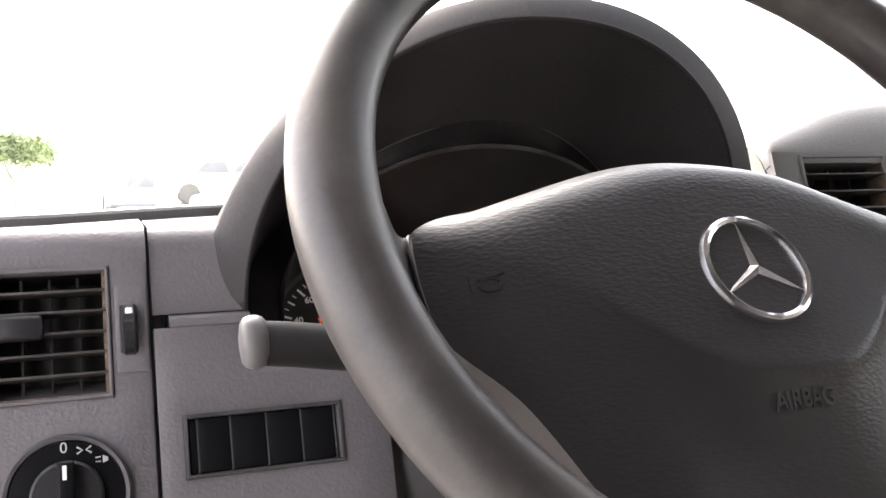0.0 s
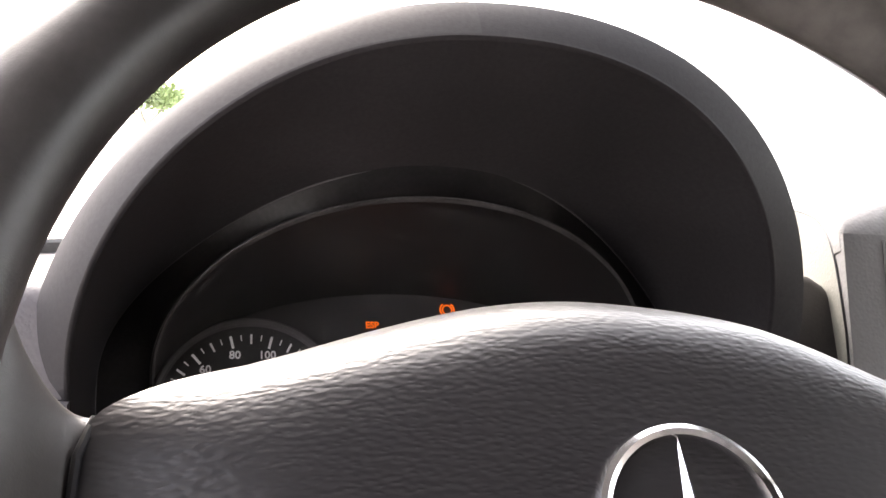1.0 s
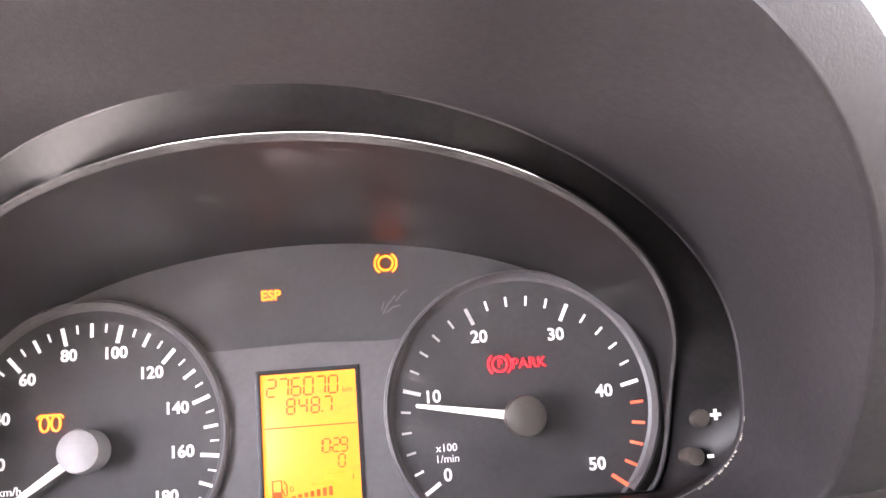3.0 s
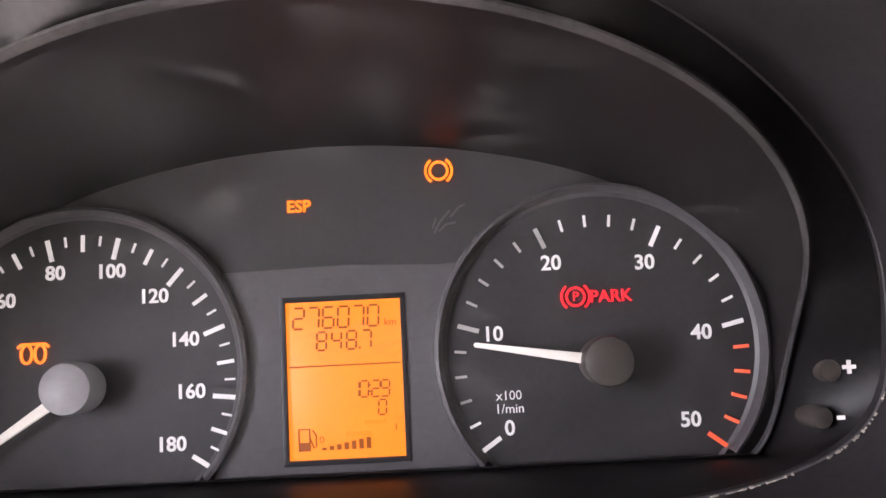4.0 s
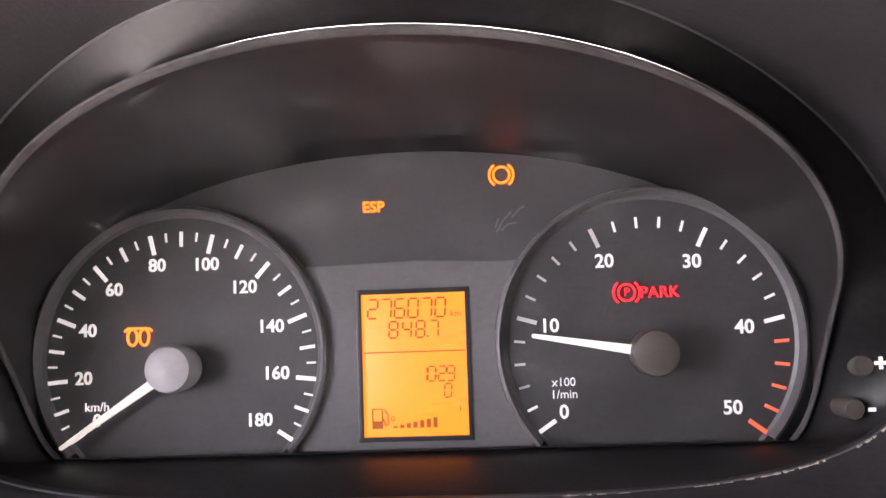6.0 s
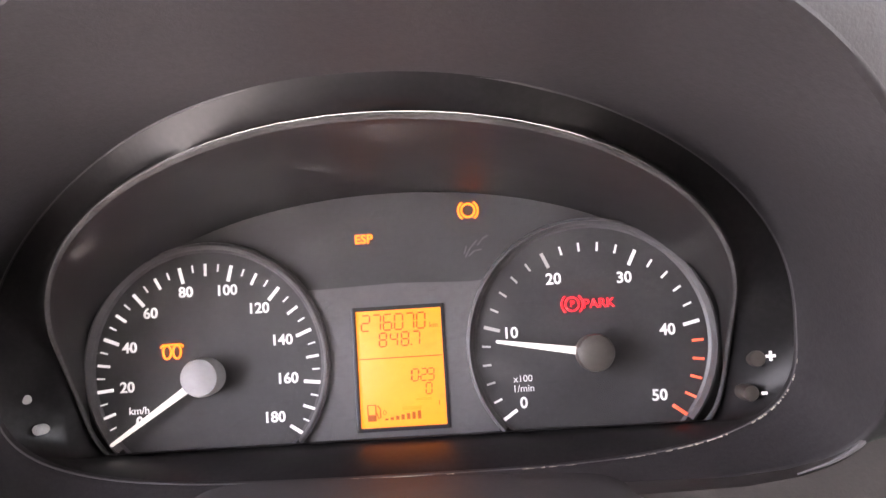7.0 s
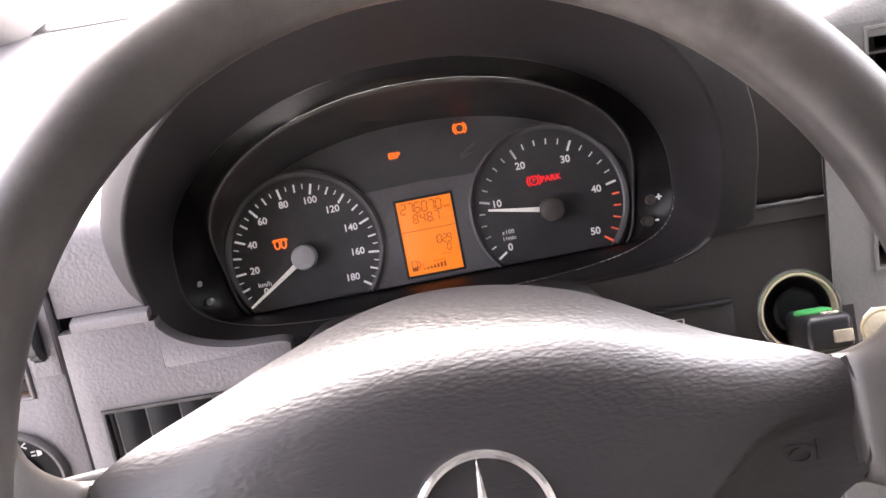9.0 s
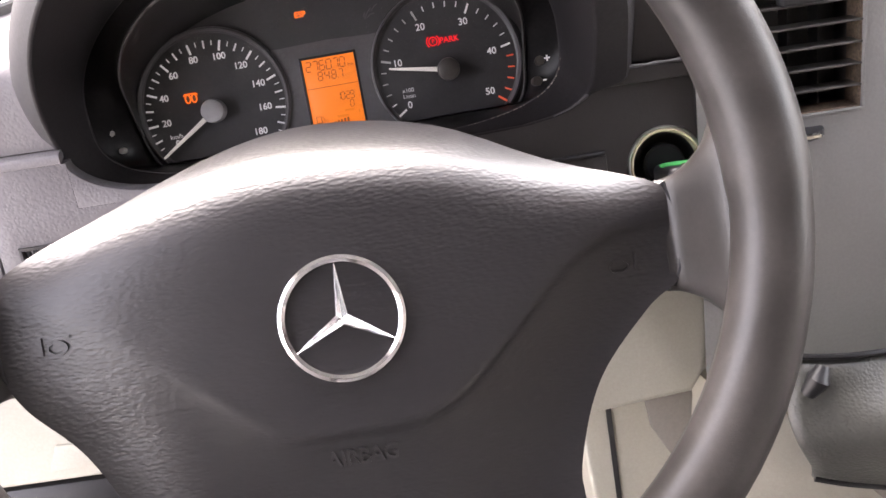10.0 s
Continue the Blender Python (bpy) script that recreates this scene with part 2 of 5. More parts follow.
def glass_mat(name, rough=0.0, tint=(1, 1, 1), gloss=0.06, dust=0.0):
    """Thin clear sheet: it lets light through, mirrors a little and may carry a film of dust and scratches."""
    m = bpy.data.materials.new(name)
    m.use_nodes = True
    n, l = m.node_tree.nodes, m.node_tree.links
    n.remove(n["Principled BSDF"])
    tr = n.new("ShaderNodeBsdfTransparent")
    tr.inputs[0].default_value = (*tint, 1)
    gl = n.new("ShaderNodeBsdfGlossy")
    gl.inputs["Roughness"].default_value = rough
    mix = n.new("ShaderNodeMixShader")
    mix.inputs[0].default_value = gloss
    l.new(tr.outputs[0], mix.inputs[1])
    l.new(gl.outputs[0], mix.inputs[2])
    out = mix
    if dust:
        co = n.new("ShaderNodeTexCoord")
        film = n.new("ShaderNodeTexNoise")
        film.inputs["Scale"].default_value = 22
        film.inputs["Detail"].default_value = 6
        scratch = n.new("ShaderNodeTexNoise")
        scratch.inputs["Scale"].default_value = 9
        scratch.inputs["Distortion"].default_value = 2.5
        l.new(co.outputs["Object"], film.inputs["Vector"])
        l.new(co.outputs["Object"], scratch.inputs["Vector"])
        fr = n.new("ShaderNodeMapRange")
        fr.inputs["From Min"].default_value = 0.5
        fr.inputs["From Max"].default_value = 0.85
        fr.inputs["To Min"].default_value = dust * 0.12
        fr.inputs["To Max"].default_value = dust
        l.new(film.outputs["Fac"], fr.inputs["Value"])
        # thin lines where the second noise passes its middle value
        off = n.new("ShaderNodeMath")
        off.operation = 'SUBTRACT'
        off.inputs[1].default_value = 0.56
        l.new(scratch.outputs["Fac"], off.inputs[0])
        dist = n.new("ShaderNodeMath")
        dist.operation = 'ABSOLUTE'
        l.new(off.outputs[0], dist.inputs[0])
        line = n.new("ShaderNodeMapRange")
        line.inputs["From Max"].default_value = 0.006
        line.inputs["To Min"].default_value = dust * 0.8
        line.inputs["To Max"].default_value = 0.0
        l.new(dist.outputs[0], line.inputs["Value"])
        both = n.new("ShaderNodeMath")
        both.operation = 'ADD'
        l.new(fr.outputs[0], both.inputs[0])
        l.new(line.outputs[0], both.inputs[1])
        # greasy wipe marks: soft streaks in a few places only
        turn = n.new("ShaderNodeMapping")
        turn.inputs["Rotation"].default_value = (0, 0, radians(-35))
        turn.inputs["Scale"].default_value = (18, 60, 30)
        wipe = n.new("ShaderNodeTexNoise")
        wipe.inputs["Scale"].default_value = 1.6
        wipe.inputs["Detail"].default_value = 7
        wipe.inputs["Roughness"].default_value = 0.62
        wipe.inputs["Distortion"].default_value = 1.2
        l.new(co.outputs["Object"], turn.inputs["Vector"])
        l.new(turn.outputs[0], wipe.inputs["Vector"])
        streak = n.new("ShaderNodeMapRange")
        streak.inputs["From Min"].default_value = 0.56
        streak.inputs["From Max"].default_value = 0.80
        streak.inputs["To Max"].default_value = dust * 2.2
        l.new(wipe.outputs["Fac"], streak.inputs["Value"])
        three = n.new("ShaderNodeMath")
        three.operation = 'ADD'
        l.new(both.outputs[0], three.inputs[0])
        l.new(streak.outputs[0], three.inputs[1])
        both = three
        df = n.new("ShaderNodeBsdfDiffuse")
        df.inputs[0].default_value = (0.6, 0.58, 0.56, 1)
        out = n.new("ShaderNodeMixShader")
        l.new(both.outputs[0], out.inputs[0])
        l.new(mix.outputs[0], out.inputs[1])
        l.new(df.outputs[0], out.inputs[2])
    l.new(out.outputs[0], n["Material Output"].inputs[0])
    return m


M_GLASS = glass_mat("window_glass", 0.0, (0.97, 0.99, 0.98), 0.04)
M_LENS = glass_mat("cluster_lens", 0.12, (0.97, 0.97, 0.97), 0.008, 0.06)


# ---- builders ----
def thing(name, label, category, group="", kind="", at=None):
    """A top-level thing: an empty that carries its parts."""
    ob = new(name)
    ob.empty_display_size = 0.02
    ob.matrix_world = PANEL if at is None else at
    return tagged(ob, label, category, group, kind)


def finish(name, bm, material, scale=DM, sharp=38.0):
    me = bpy.data.meshes.new(name)
    bmesh.ops.recalc_face_normals(bm, faces=bm.faces)
    bm.to_mesh(me)
    bm.free()
    if scale != 1:
        me.transform(Matrix.Scale(scale, 4))
    me.polygons.foreach_set("use_smooth", [True] * len(me.polygons))
    me.set_sharp_from_angle(angle=radians(sharp))
    me.materials.append(material)
    return me


def part(name, bm, material, parent, label="", scale=DM, sharp=38.0):
    ob = new(name, finish(name, bm, material, scale, sharp))
    ob.parent = parent
    return tagged(ob, label) if label else ob


def merge(*bms):
    out = bms[0]
    for b in bms[1:]:
        me = bpy.data.meshes.new("tmp")
        b.to_mesh(me)
        b.free()
        out.from_mesh(me)
        bpy.data.meshes.remove(me)
    return out


def box(u0, u1, v0, v1, w0, w1, bevel=0.0, seg=2):
    bm = bmesh.new()
    bmesh.ops.create_cube(bm, size=1.0)
    for x in bm.verts:
        x.co = Vector(((u0 + u1) / 2 + x.co.x * (u1 - u0), (v0 + v1) / 2 + x.co.y * (v1 - v0), (w0 + w1) / 2 + x.co.z * (w1 - w0)))
    if bevel:
        bmesh.ops.bevel(bm, geom=bm.edges[:], offset=bevel, segments=seg, affect='EDGES', profile=0.5)
    return bm


def prism(poly, w0, w1, bevel=0.0, seg=2, back=(0.0, 0.0)):
    """A flat outline in u, v, from w0 (behind) to w1 (in front); back shifts the hinder outline."""
    bm = bmesh.new()
    front = [bm.verts.new((u, v, w1)) for u, v in poly]
    rear = [bm.verts.new((u + back[0], v + back[1], w0)) for u, v in poly]
    f = bm.faces.new(front)
    bm.faces.new(rear[::-1])
    n = len(poly)
    for i in range(n):
        bm.faces.new((front[i], rear[i], rear[(i + 1) % n], front[(i + 1) % n]))
    bmesh.ops.recalc_face_normals(bm, faces=bm.faces)
    if bevel:
        bmesh.ops.bevel(bm, geom=list(f.edges), offset=bevel, segments=seg, affect='EDGES', profile=0.5)
    return bm


def cells(us, vs, hole, w, back, top_round=0.0, bevel=0.02):
    """A slab with openings: the cells of a grid but for the holes, pushed back by the vector."""
    bm = bmesh.new()
    grid = {(i, j): bm.verts.new((u, v, w)) for i, u in enumerate(us) for j, v in enumerate(vs)}
    for i in range(len(us) - 1):
        for j in range(len(vs) - 1):
            if not hole(i, j):
                bm.faces.new((grid[i, j], grid[i + 1, j], grid[i + 1, j + 1], grid[i, j + 1]))
    for x in [x for x in bm.verts if not x.link_faces]:
        bm.verts.remove(x)
    front = bm.faces[:]
    rim = [e for e in bm.edges if len(e.link_faces) == 1]
    got = bmesh.ops.extrude_face_region(bm, geom=front, use_keep_orig=True)
    for x in got["geom"]:
        if isinstance(x, bmesh.types.BMVert):
            x.co += Vector(back)
    vt = max(vs)
    top = [e for e in rim if all(abs(x.co.y - vt) < 1e-5 for x in e.verts)]
    rest = [e for e in rim if e not in top]
    bmesh.ops.recalc_face_normals(bm, faces=bm.faces)
    if top_round:
        bmesh.ops.bevel(bm, geom=top, offset=top_round, segments=6, affect='EDGES', profile=0.5)
        rest = [e for e in rest if e.is_valid]
    if bevel and rest:
        bmesh.ops.bevel(bm, geom=rest, offset=bevel, segments=2, affect='EDGES', profile=0.5)
    return bm


def loft(rings, closed=True, cap0=False, cap1=False):
    bm = bmesh.new()
    rows = [[bm.verts.new(p) for p in r] for r in rings]
    n = len(rows[0])
    for a, b in zip(rows, rows[1:]):
        for i in range(n if closed else n - 1):
            j = (i + 1) % n
            bm.faces.new((a[i], a[j], b[j], b[i]))
    if cap0:
        bm.faces.new(rows[0])
    if cap1:
        bm.faces.new(rows[-1])
    return bm


def lathe(profile, centre=(0, 0), n=48, cap0=False, cap1=False):
    """Radius and w pairs turned round an axis along w."""
    return loft([[(centre[0] + r * math.cos(2 * math.pi * k / n), centre[1] + r * math.sin(2 * math.pi * k / n), w) for k in range(n)]
                 for r, w in profile], True, cap0, cap1)


def tube(points, radius, n=10, closed=False, cap=True):
    pts = [Vector(p) for p in points]
    rings = []
    m = len(pts)
    for i, p in enumerate(pts):
        a = pts[(i - 1) % m] if closed or i > 0 else p
        b = pts[(i + 1) % m] if closed or i < m - 1 else p
        d = (b - a).normalized()
        ref = Vector((0, 0, 1)) if abs(d.z) < 0.9 else Vector((0, 1, 0))
        x = d.cross(ref).normalized()
        y = d.cross(x)
        r = radius[i] if isinstance(radius, (list, tuple)) else radius
        rings.append([p + x * r * math.cos(2 * math.pi * k / n) + y * r * math.sin(2 * math.pi * k / n) for k in range(n)])
    if closed:
        rings.append(rings[0])
    bm = loft(rings, True, cap and not closed, cap and not closed)
    bmesh.ops.remove_doubles(bm, verts=bm.verts, dist=1e-5)
    return bm


def bar(u0, v0, u1, v1, width, w0, w1):
    """A thin straight mark on a face."""
    a, b = Vector((u0, v0)), Vector((u1, v1))
    d = (b - a).normalized()
    s = Vector((-d.y, d.x)) * width / 2
    return prism([a - s, b - s, b + s, a + s], w0, w1)


def arc_pts(cu, cv, r, a0, a1, n, rv=None):
    return [(cu + r * math.cos(radians(a0 + (a1 - a0) * k / n)), cv + (rv or r) * math.sin(radians(a0 + (a1 - a0) * k / n))) for k in range(n + 1)]


def stroke(points, width, w0, w1, closed=False):
    """A flat ribbon along points in u, v."""
    pts = [Vector(p) for p in points]
    m = len(pts)
    left, right = [], []
    for i, p in enumerate(pts):
        a = pts[(i - 1) % m] if closed or i else p
        b = pts[(i + 1) % m] if closed or i < m - 1 else p
        d = (b - a).normalized()
        s = Vector((-d.y, d.x)) * width / 2
        left.append(p + s)
        right.append(p - s)
    bm = bmesh.new()
    q = [[bm.verts.new((x.x, x.y, w)) for x in side] for side, w in ((left, w1), (right, w1), (right, w0), (left, w0))]
    for i in range(m if closed else m - 1):
        j = (i + 1) % m
        for k in range(4):
            bm.faces.new((q[k][i], q[k][j], q[(k + 1) % 4][j], q[(k + 1) % 4][i]))
    return bm


def lettering(name, text, size, u, v, w, material, parent, label="", align='CENTER', turn=0.0, depth=0.004, stretch=1.0, bold=0.0):
    """Letters in the built-in font, as a mesh on a face. size in decimetres."""
    cu = bpy.data.curves.new(name, 'FONT')
    cu.body = text
    cu.size = size * DM
    cu.align_x, cu.align_y = align, 'CENTER'
    cu.extrude = depth * DM
    cu.offset = bold * DM
    cu.resolution_u = 3
    tmp = bpy.data.objects.new("tmp", cu)
    me = bpy.data.meshes.new_from_object(tmp)
    me.transform(Matrix.Translation((u * DM, v * DM, w * DM)) @ Matrix.Rotation(turn, 4, 'Z') @ Matrix.Diagonal((stretch, 1, 1, 1)))
    bpy.data.objects.remove(tmp)
    bpy.data.curves.remove(cu)
    me.materials.clear()
    me.materials.append(material)
    me.name = name
    ob = new(name, me)
    ob.parent = parent
    return tagged(ob, label) if label else ob


SEGMENTS = {"0": "abcdef", "1": "bc", "2": "abged", "3": "abgcd", "4": "fgbc", "5": "afgcd", "6": "afgedc", "7": "abc", "8": "abcdefg", "9": "abcdfg"}


def seven(text, u, v, h, w, thick, pitch, slant=0.06):
    """Seven-bar digits, the first one's lower left corner at u, v."""
    bms = []
    x = u
    wd = h * 0.52
    for ch in text:
        if ch in ".:":
            for yy in ((0.0,) if ch == "." else (0.28, 0.68)):
                cx, cy = x - (pitch - wd) / 2 + slant * h * yy, v + yy * h
                bms.append(prism([(cx, cy), (cx + thick, cy), (cx + thick, cy + thick), (cx, cy + thick)], w, w + 0.004))
            if ch == ":":
                x += pitch * 0.25
            continue
        place = {"a": ((0, 1), (1, 1)), "b": ((1, 1), (1, .5)), "c": ((1, .5), (1, 0)), "d": ((0, 0), (1, 0)), "e": ((0, .5), (0, 0)), "f": ((0, 1), (0, .5)), "g": ((0, .5), (1, .5))}
        for s in SEGMENTS.get(ch, ""):
            (a, b), (c, d) = place[s]
            p = Vector((x + a * wd + slant * h * b, v + b * h))
            q = Vector((x + c * wd + slant * h * d, v + d * h))
            g = (q - p).normalized() * thick * 0.55
            bms.append(bar(*(p + g), *(q - g), thick, w, w + 0.004))
        x += pitch
    return merge(*bms)


def superpts(cu, cv, a, up, low, nu, nl, count, off=0.0):
    """A closed outline: one rounded curve above its middle line and a squarer one below it."""
    out = []
    for k in range(count):
        t = 2 * math.pi * k / count
        c, s = math.cos(t), math.sin(t)
        e = 2 / (nu if s >= 0 else nl)
        b = up if s >= 0 else low
        out.append((cu + (a + off) * math.copysign(abs(c) ** e, c), cv + (b + off) * math.copysign(abs(s) ** e, s)))
    return out


# ---- setting: yard, cab shell ----
def sheet(x0, x1, y0, y1, z, material, name, label, category):
    bm = bmesh.new()
    n = 6
    vs = [[bm.verts.new((x0 + (x1 - x0) * i / n, y0 + (y1 - y0) * j / n, z)) for j in range(n + 1)] for i in range(n + 1)]
    for i in range(n):
        for j in range(n):
            bm.faces.new((vs[i][j], vs[i + 1][j], vs[i + 1][j + 1], vs[i][j + 1]))
    return tagged(new(name, finish(name, bm, material, 1)), label, category, kind="structure")


sheet(-1500, 1500, -1500, 1500, 0.0, M_ASPHALT, "ground", "pale sunlit concrete yard reaching far away", "ground")

CAB_L, CAB_R, CAB_REAR, CAB_FLOOR, CAB_ROOF = -0.50, 1.42, -1.75, 0.66, 2.28
SCREEN_LOW, SCREEN_TOP = (0.58, 1.44), (-0.16, 2.20)


def setting(name, bm, material, label, category, sharp=38.0):
    return tagged(new(name, finish(name, bm, material, 1, sharp)), label, category, kind="structure")


setting("floor", box(CAB_L, CAB_R, CAB_REAR, 0.62, CAB_FLOOR - 0.05, CAB_FLOOR, 0.005), M_MAT, "black rubber matting on the cab floor", "floor")
setting("ceiling", box(CAB_L, CAB_R, CAB_REAR, SCREEN_TOP[0], CAB_ROOF - 0.04, CAB_ROOF, 0.01), M_HEADLINER, "grey fabric headliner over the cab", "ceiling")
setting("wall_rear", box(CAB_L, CAB_R, CAB_REAR - 0.05, CAB_REAR, CAB_FLOOR, CAB_ROOF, 0.01), M_HEADLINER, "grey partition wall behind the cab", "wall")
setting("wall_front", box(CAB_L, CAB_R, 0.64, 0.68, 0.45, 1.42, 0.01), M_MAT, "dark bulkhead in front of the footwell", "wall")


def side_wall(name, x0, x1, label, holes):
    """A side of the cab with openings, built of a frame of cells."""
    ys = [CAB_REAR, -0.80, 0.06, 0.62]
    zs = [CAB_FLOOR - 0.1, 0.70, 1.42, 2.14, CAB_ROOF]
    parts = [box(x0, x1, ys[i], ys[i + 1], zs[j], zs[j + 1], 0.0) for i in range(3) for j in range(4) if (i, j) not in holes]
    bm = merge(*parts)
    bmesh.ops.remove_doubles(bm, verts=bm.verts, dist=1e-5)
    return setting(name, bm, M_TRIM, label, "wall")


side_wall("wall_left", CAB_L - 0.05, CAB_L, "grey trimmed cab side with the driver's doorway open", ((1, 1), (1, 2), (2, 2), (2, 3)))
side_wall("wall_right", CAB_R, CAB_R + 0.05, "grey trimmed passenger door wall with its window", ((1, 2), (2, 2), (2, 3)))


def pillar(name, x, label):
    d = Vector((0, SCREEN_TOP[0] - SCREEN_LOW[0], SCREEN_TOP[1] - SCREEN_LOW[1]))
    rings = []
    for k in range(9):
        p = Vector((x, SCREEN_LOW[0], SCREEN_LOW[1])) + d * (k / 8 * 1.06 - 0.03)
        rings.append([p + Vector((0.065 * math.cos(t), 0.05 * math.sin(t) - 0.02, 0.02 * math.sin(t))) for t in [2 * math.pi * i / 16 for i in range(16)]])
    return setting(name, loft(rings, True, True, True), M_TRIM, label, "pillar")


pillar("pillar_left", CAB_L + 0.015, "pale trimmed windscreen pillar beside the driver")
pillar("pillar_right", CAB_R - 0.015, "pale trimmed windscreen pillar beside the passenger")

bm = bmesh.new()
q = [bm.verts.new((x, y, z)) for x, (y, z) in ((CAB_L + 0.05, SCREEN_LOW), (CAB_R - 0.05, SCREEN_LOW), (CAB_R - 0.05, SCREEN_TOP), (CAB_L + 0.05, SCREEN_TOP))]
bm.faces.new(q)
got = bmesh.ops.extrude_face_region(bm, geom=bm.faces[:], use_keep_orig=True)
for x in got["geom"]:
    if isinstance(x, bmesh.types.BMVert):
        x.co += Vector((0, 0.004, 0.004))
screen = setting("window_1", bm, M_GLASS, "clear raked windscreen above the dashboard", "windscreen")
screen.visible_shadow = False
side = setting("window_2", box(CAB_R + 0.028, CAB_R + 0.032, -0.80, 0.45, 1.42, 2.14), M_GLASS, "clear side window of the passenger door", "window")
side.visible_shadow = False

# black band and wiper at the foot of the windscreen
setting("trim", box(CAB_L + 0.02, CAB_R - 0.02, SCREEN_LOW[0] - 0.04, SCREEN_LOW[0] + 0.06, 1.405, 1.428, 0.006), M_BLACK, "black cowl band along the windscreen's foot", "trim")

# ---- dashboard ----
BACK = 0.346  # v gained for each w lost on a level surface, in the steep frames


def moved(bm, m):
    """Carry a builder's mesh, in decimetres, from one frame to another."""
    for v in bm.verts:
        v.co = (m @ (v.co * DM)) / DM
    return bm


TO_LEFT = LEFT.inverted() @ PANEL


def low(u, v, w):
    """The lower parts lie a little deeper and wider than they are drawn."""
    return Vector((1.11 * u - 0.124, 1.097 * v + 0.07, 1.1 * w - 0.672))


def lowered(bm):
    for v in bm.verts:
        v.co = low(*v.co)
    return bm


def build_dashboard():
    d = thing("dashboard", "grained grey plastic van dashboard with a level top", "dashboard", at=LEFT)
    # end panel with the vent opening and the lamp switch
    us = [-4.9, -3.17, -2.476, -2.248]
    vs = [-1.80, -0.868, -0.065, 0.19]
    part("end_panel", cells(us, vs, lambda i, j: (i, j) == (1, 1), 1.10, (0, BACK * 1.5, -1.5), 0.14, 0.02), M_DASH, d)
    part("upper_panel", cells([-2.226, -1.66], [-0.385, 0.19], lambda i, j: False, 1.06, (0, BACK * 1.5, -1.5), 0.14, 0.015), M_DASH, d)
    us = [-2.226, -2.085, -1.60, -1.095, -0.78]
    vs = [-1.80, -1.41, -1.025, -0.80, -0.475]
    part("middle_panel", cells(us, vs, lambda i, j: (j == 1 and i in (1, 2)) or (j == 3 and i > 1), 1.115, (0, 0, -0.12), 0.0, 0.006), M_DASH, d)
    part("seam_floor", local_box(-0.2245, -0.2229, -0.072, 0.04, 1.44, 1.486, 0.0), M_DASH, d)
    part("seam", box(-2.247, -2.227, -1.80, 0.2, 0.3, 1.03), M_BLACK, d, "dark gap between two panels")
    # level top that runs to the windscreen
    part("top_shelf", level_top(), M_DASH, d)
    part("demister_strip", screen_rib(), M_DEMIST, d, "grey strip that curves along the foot of the windscreen")
    part("demister_slot", local_box(0.276, 0.345, 0.222, 0.253, 1.475, 1.4935, 0.002), M_DEMIST, d, "dark slot in the top of the dashboard")
    part("ledge", cells([-2.13, -1.63], [-0.478, -0.41], lambda i, j: False, 1.127, (0, 0.03, -0.10), 0.02, 0.015), M_DASH, d, "bevelled ledge below the upper panel")
    # black strip set in as the shadow under the upper panel
    part("ledge_gap", box(-2.13, -1.68, -0.43, -0.38, 0.6, 1.00), M_BLACK, d, "black strip for the shadow above the ledge")
    # lower cream panel under the column
    poly = [(-4.9, -1.60), (2.62, -1.60), (2.66, -2.20), (2.60, -2.62), (2.48, -2.78), (1.6, -2.84), (-0.4, -2.74), (-4.9, -2.66)]
    part("knee_panel", moved(lowered(prism(poly, 0.1, 1.0, 0.05, 3)), TO_LEFT), M_CREAM, d, "cream plastic knee panel")
    part("latch_flap", moved(lowered(prism([(-2.05, -2.62), (-1.62, -2.62), (-1.55, -2.46), (-1.98, -2.44)], 0.99, 1.015, 0.008)), TO_LEFT), M_CREAM, d)
    part("bonnet_lever", moved(lowered(prism([(-2.6, -2.72), (-1.6, -2.74), (-1.55, -2.98), (-2.7, -2.98)], 0.6, 0.98, 0.03)), TO_LEFT), M_BLACK, d, "black plastic lever")
    part("step_edge", moved(lowered(prism([(-2.60, -1.75), (-2.40, -1.75), (-2.30, -2.1), (-2.55, -2.1)], 0.99, 1.0, 0.003)), TO_LEFT), M_CREAM, d)
    return d


def local_box(x0, x1, y0, y1, z0, z1, bevel):
    """A level box given in the world, in the dashboard's own axes."""
    inv = LEFT.inverted()
    b = box(x0, x1, y0, y1, z0, z1, bevel, 2)
    for v in b.verts:
        v.co = (inv @ v.co) / DM
    return b


def screen_rib():
    """A low rib on the shelf, bowed away from the driver towards the middle of the van."""
    inv = LEFT.inverted()
    rings = []
    for x, y in ((-0.497, -0.105), (-0.34, -0.070), (-0.28, -0.046), (-0.245, -0.022), (-0.20, 0.008), (-0.17, 0.024), (-0.12, 0.044)):
        ring = [(x, y, 1.46), (x, y, 1.4972), (x, y + 0.002, 1.4992), (x - 0.002, y + 0.022, 1.4992), (x - 0.004, y + 0.03, 1.46)]
        rings.append([(inv @ Vector(p)) / DM for p in ring])
    return loft(rings, True, True, True)


def level_top():
    """The shelf behind the panels: it falls towards the windscreen before the driver and runs level beyond the hood."""
    fall = local_box(CAB_L + 0.002, -0.17, 0.02, 0.54, 1.42, 1.4812, 0.006)
    for v in fall.verts:
        p = LEFT @ (v.co * DM)
        if p.z > 1.45:
            p.z -= 0.115 * max(0.0, p.y - 0.05)
            v.co = (LEFT.inverted() @ p) / DM
    return merge(fall, local_box(-0.14, CAB_R - 0.002, 0.06, 0.50, 1.455, 1.489, 0.008))


dash = build_dashboard()


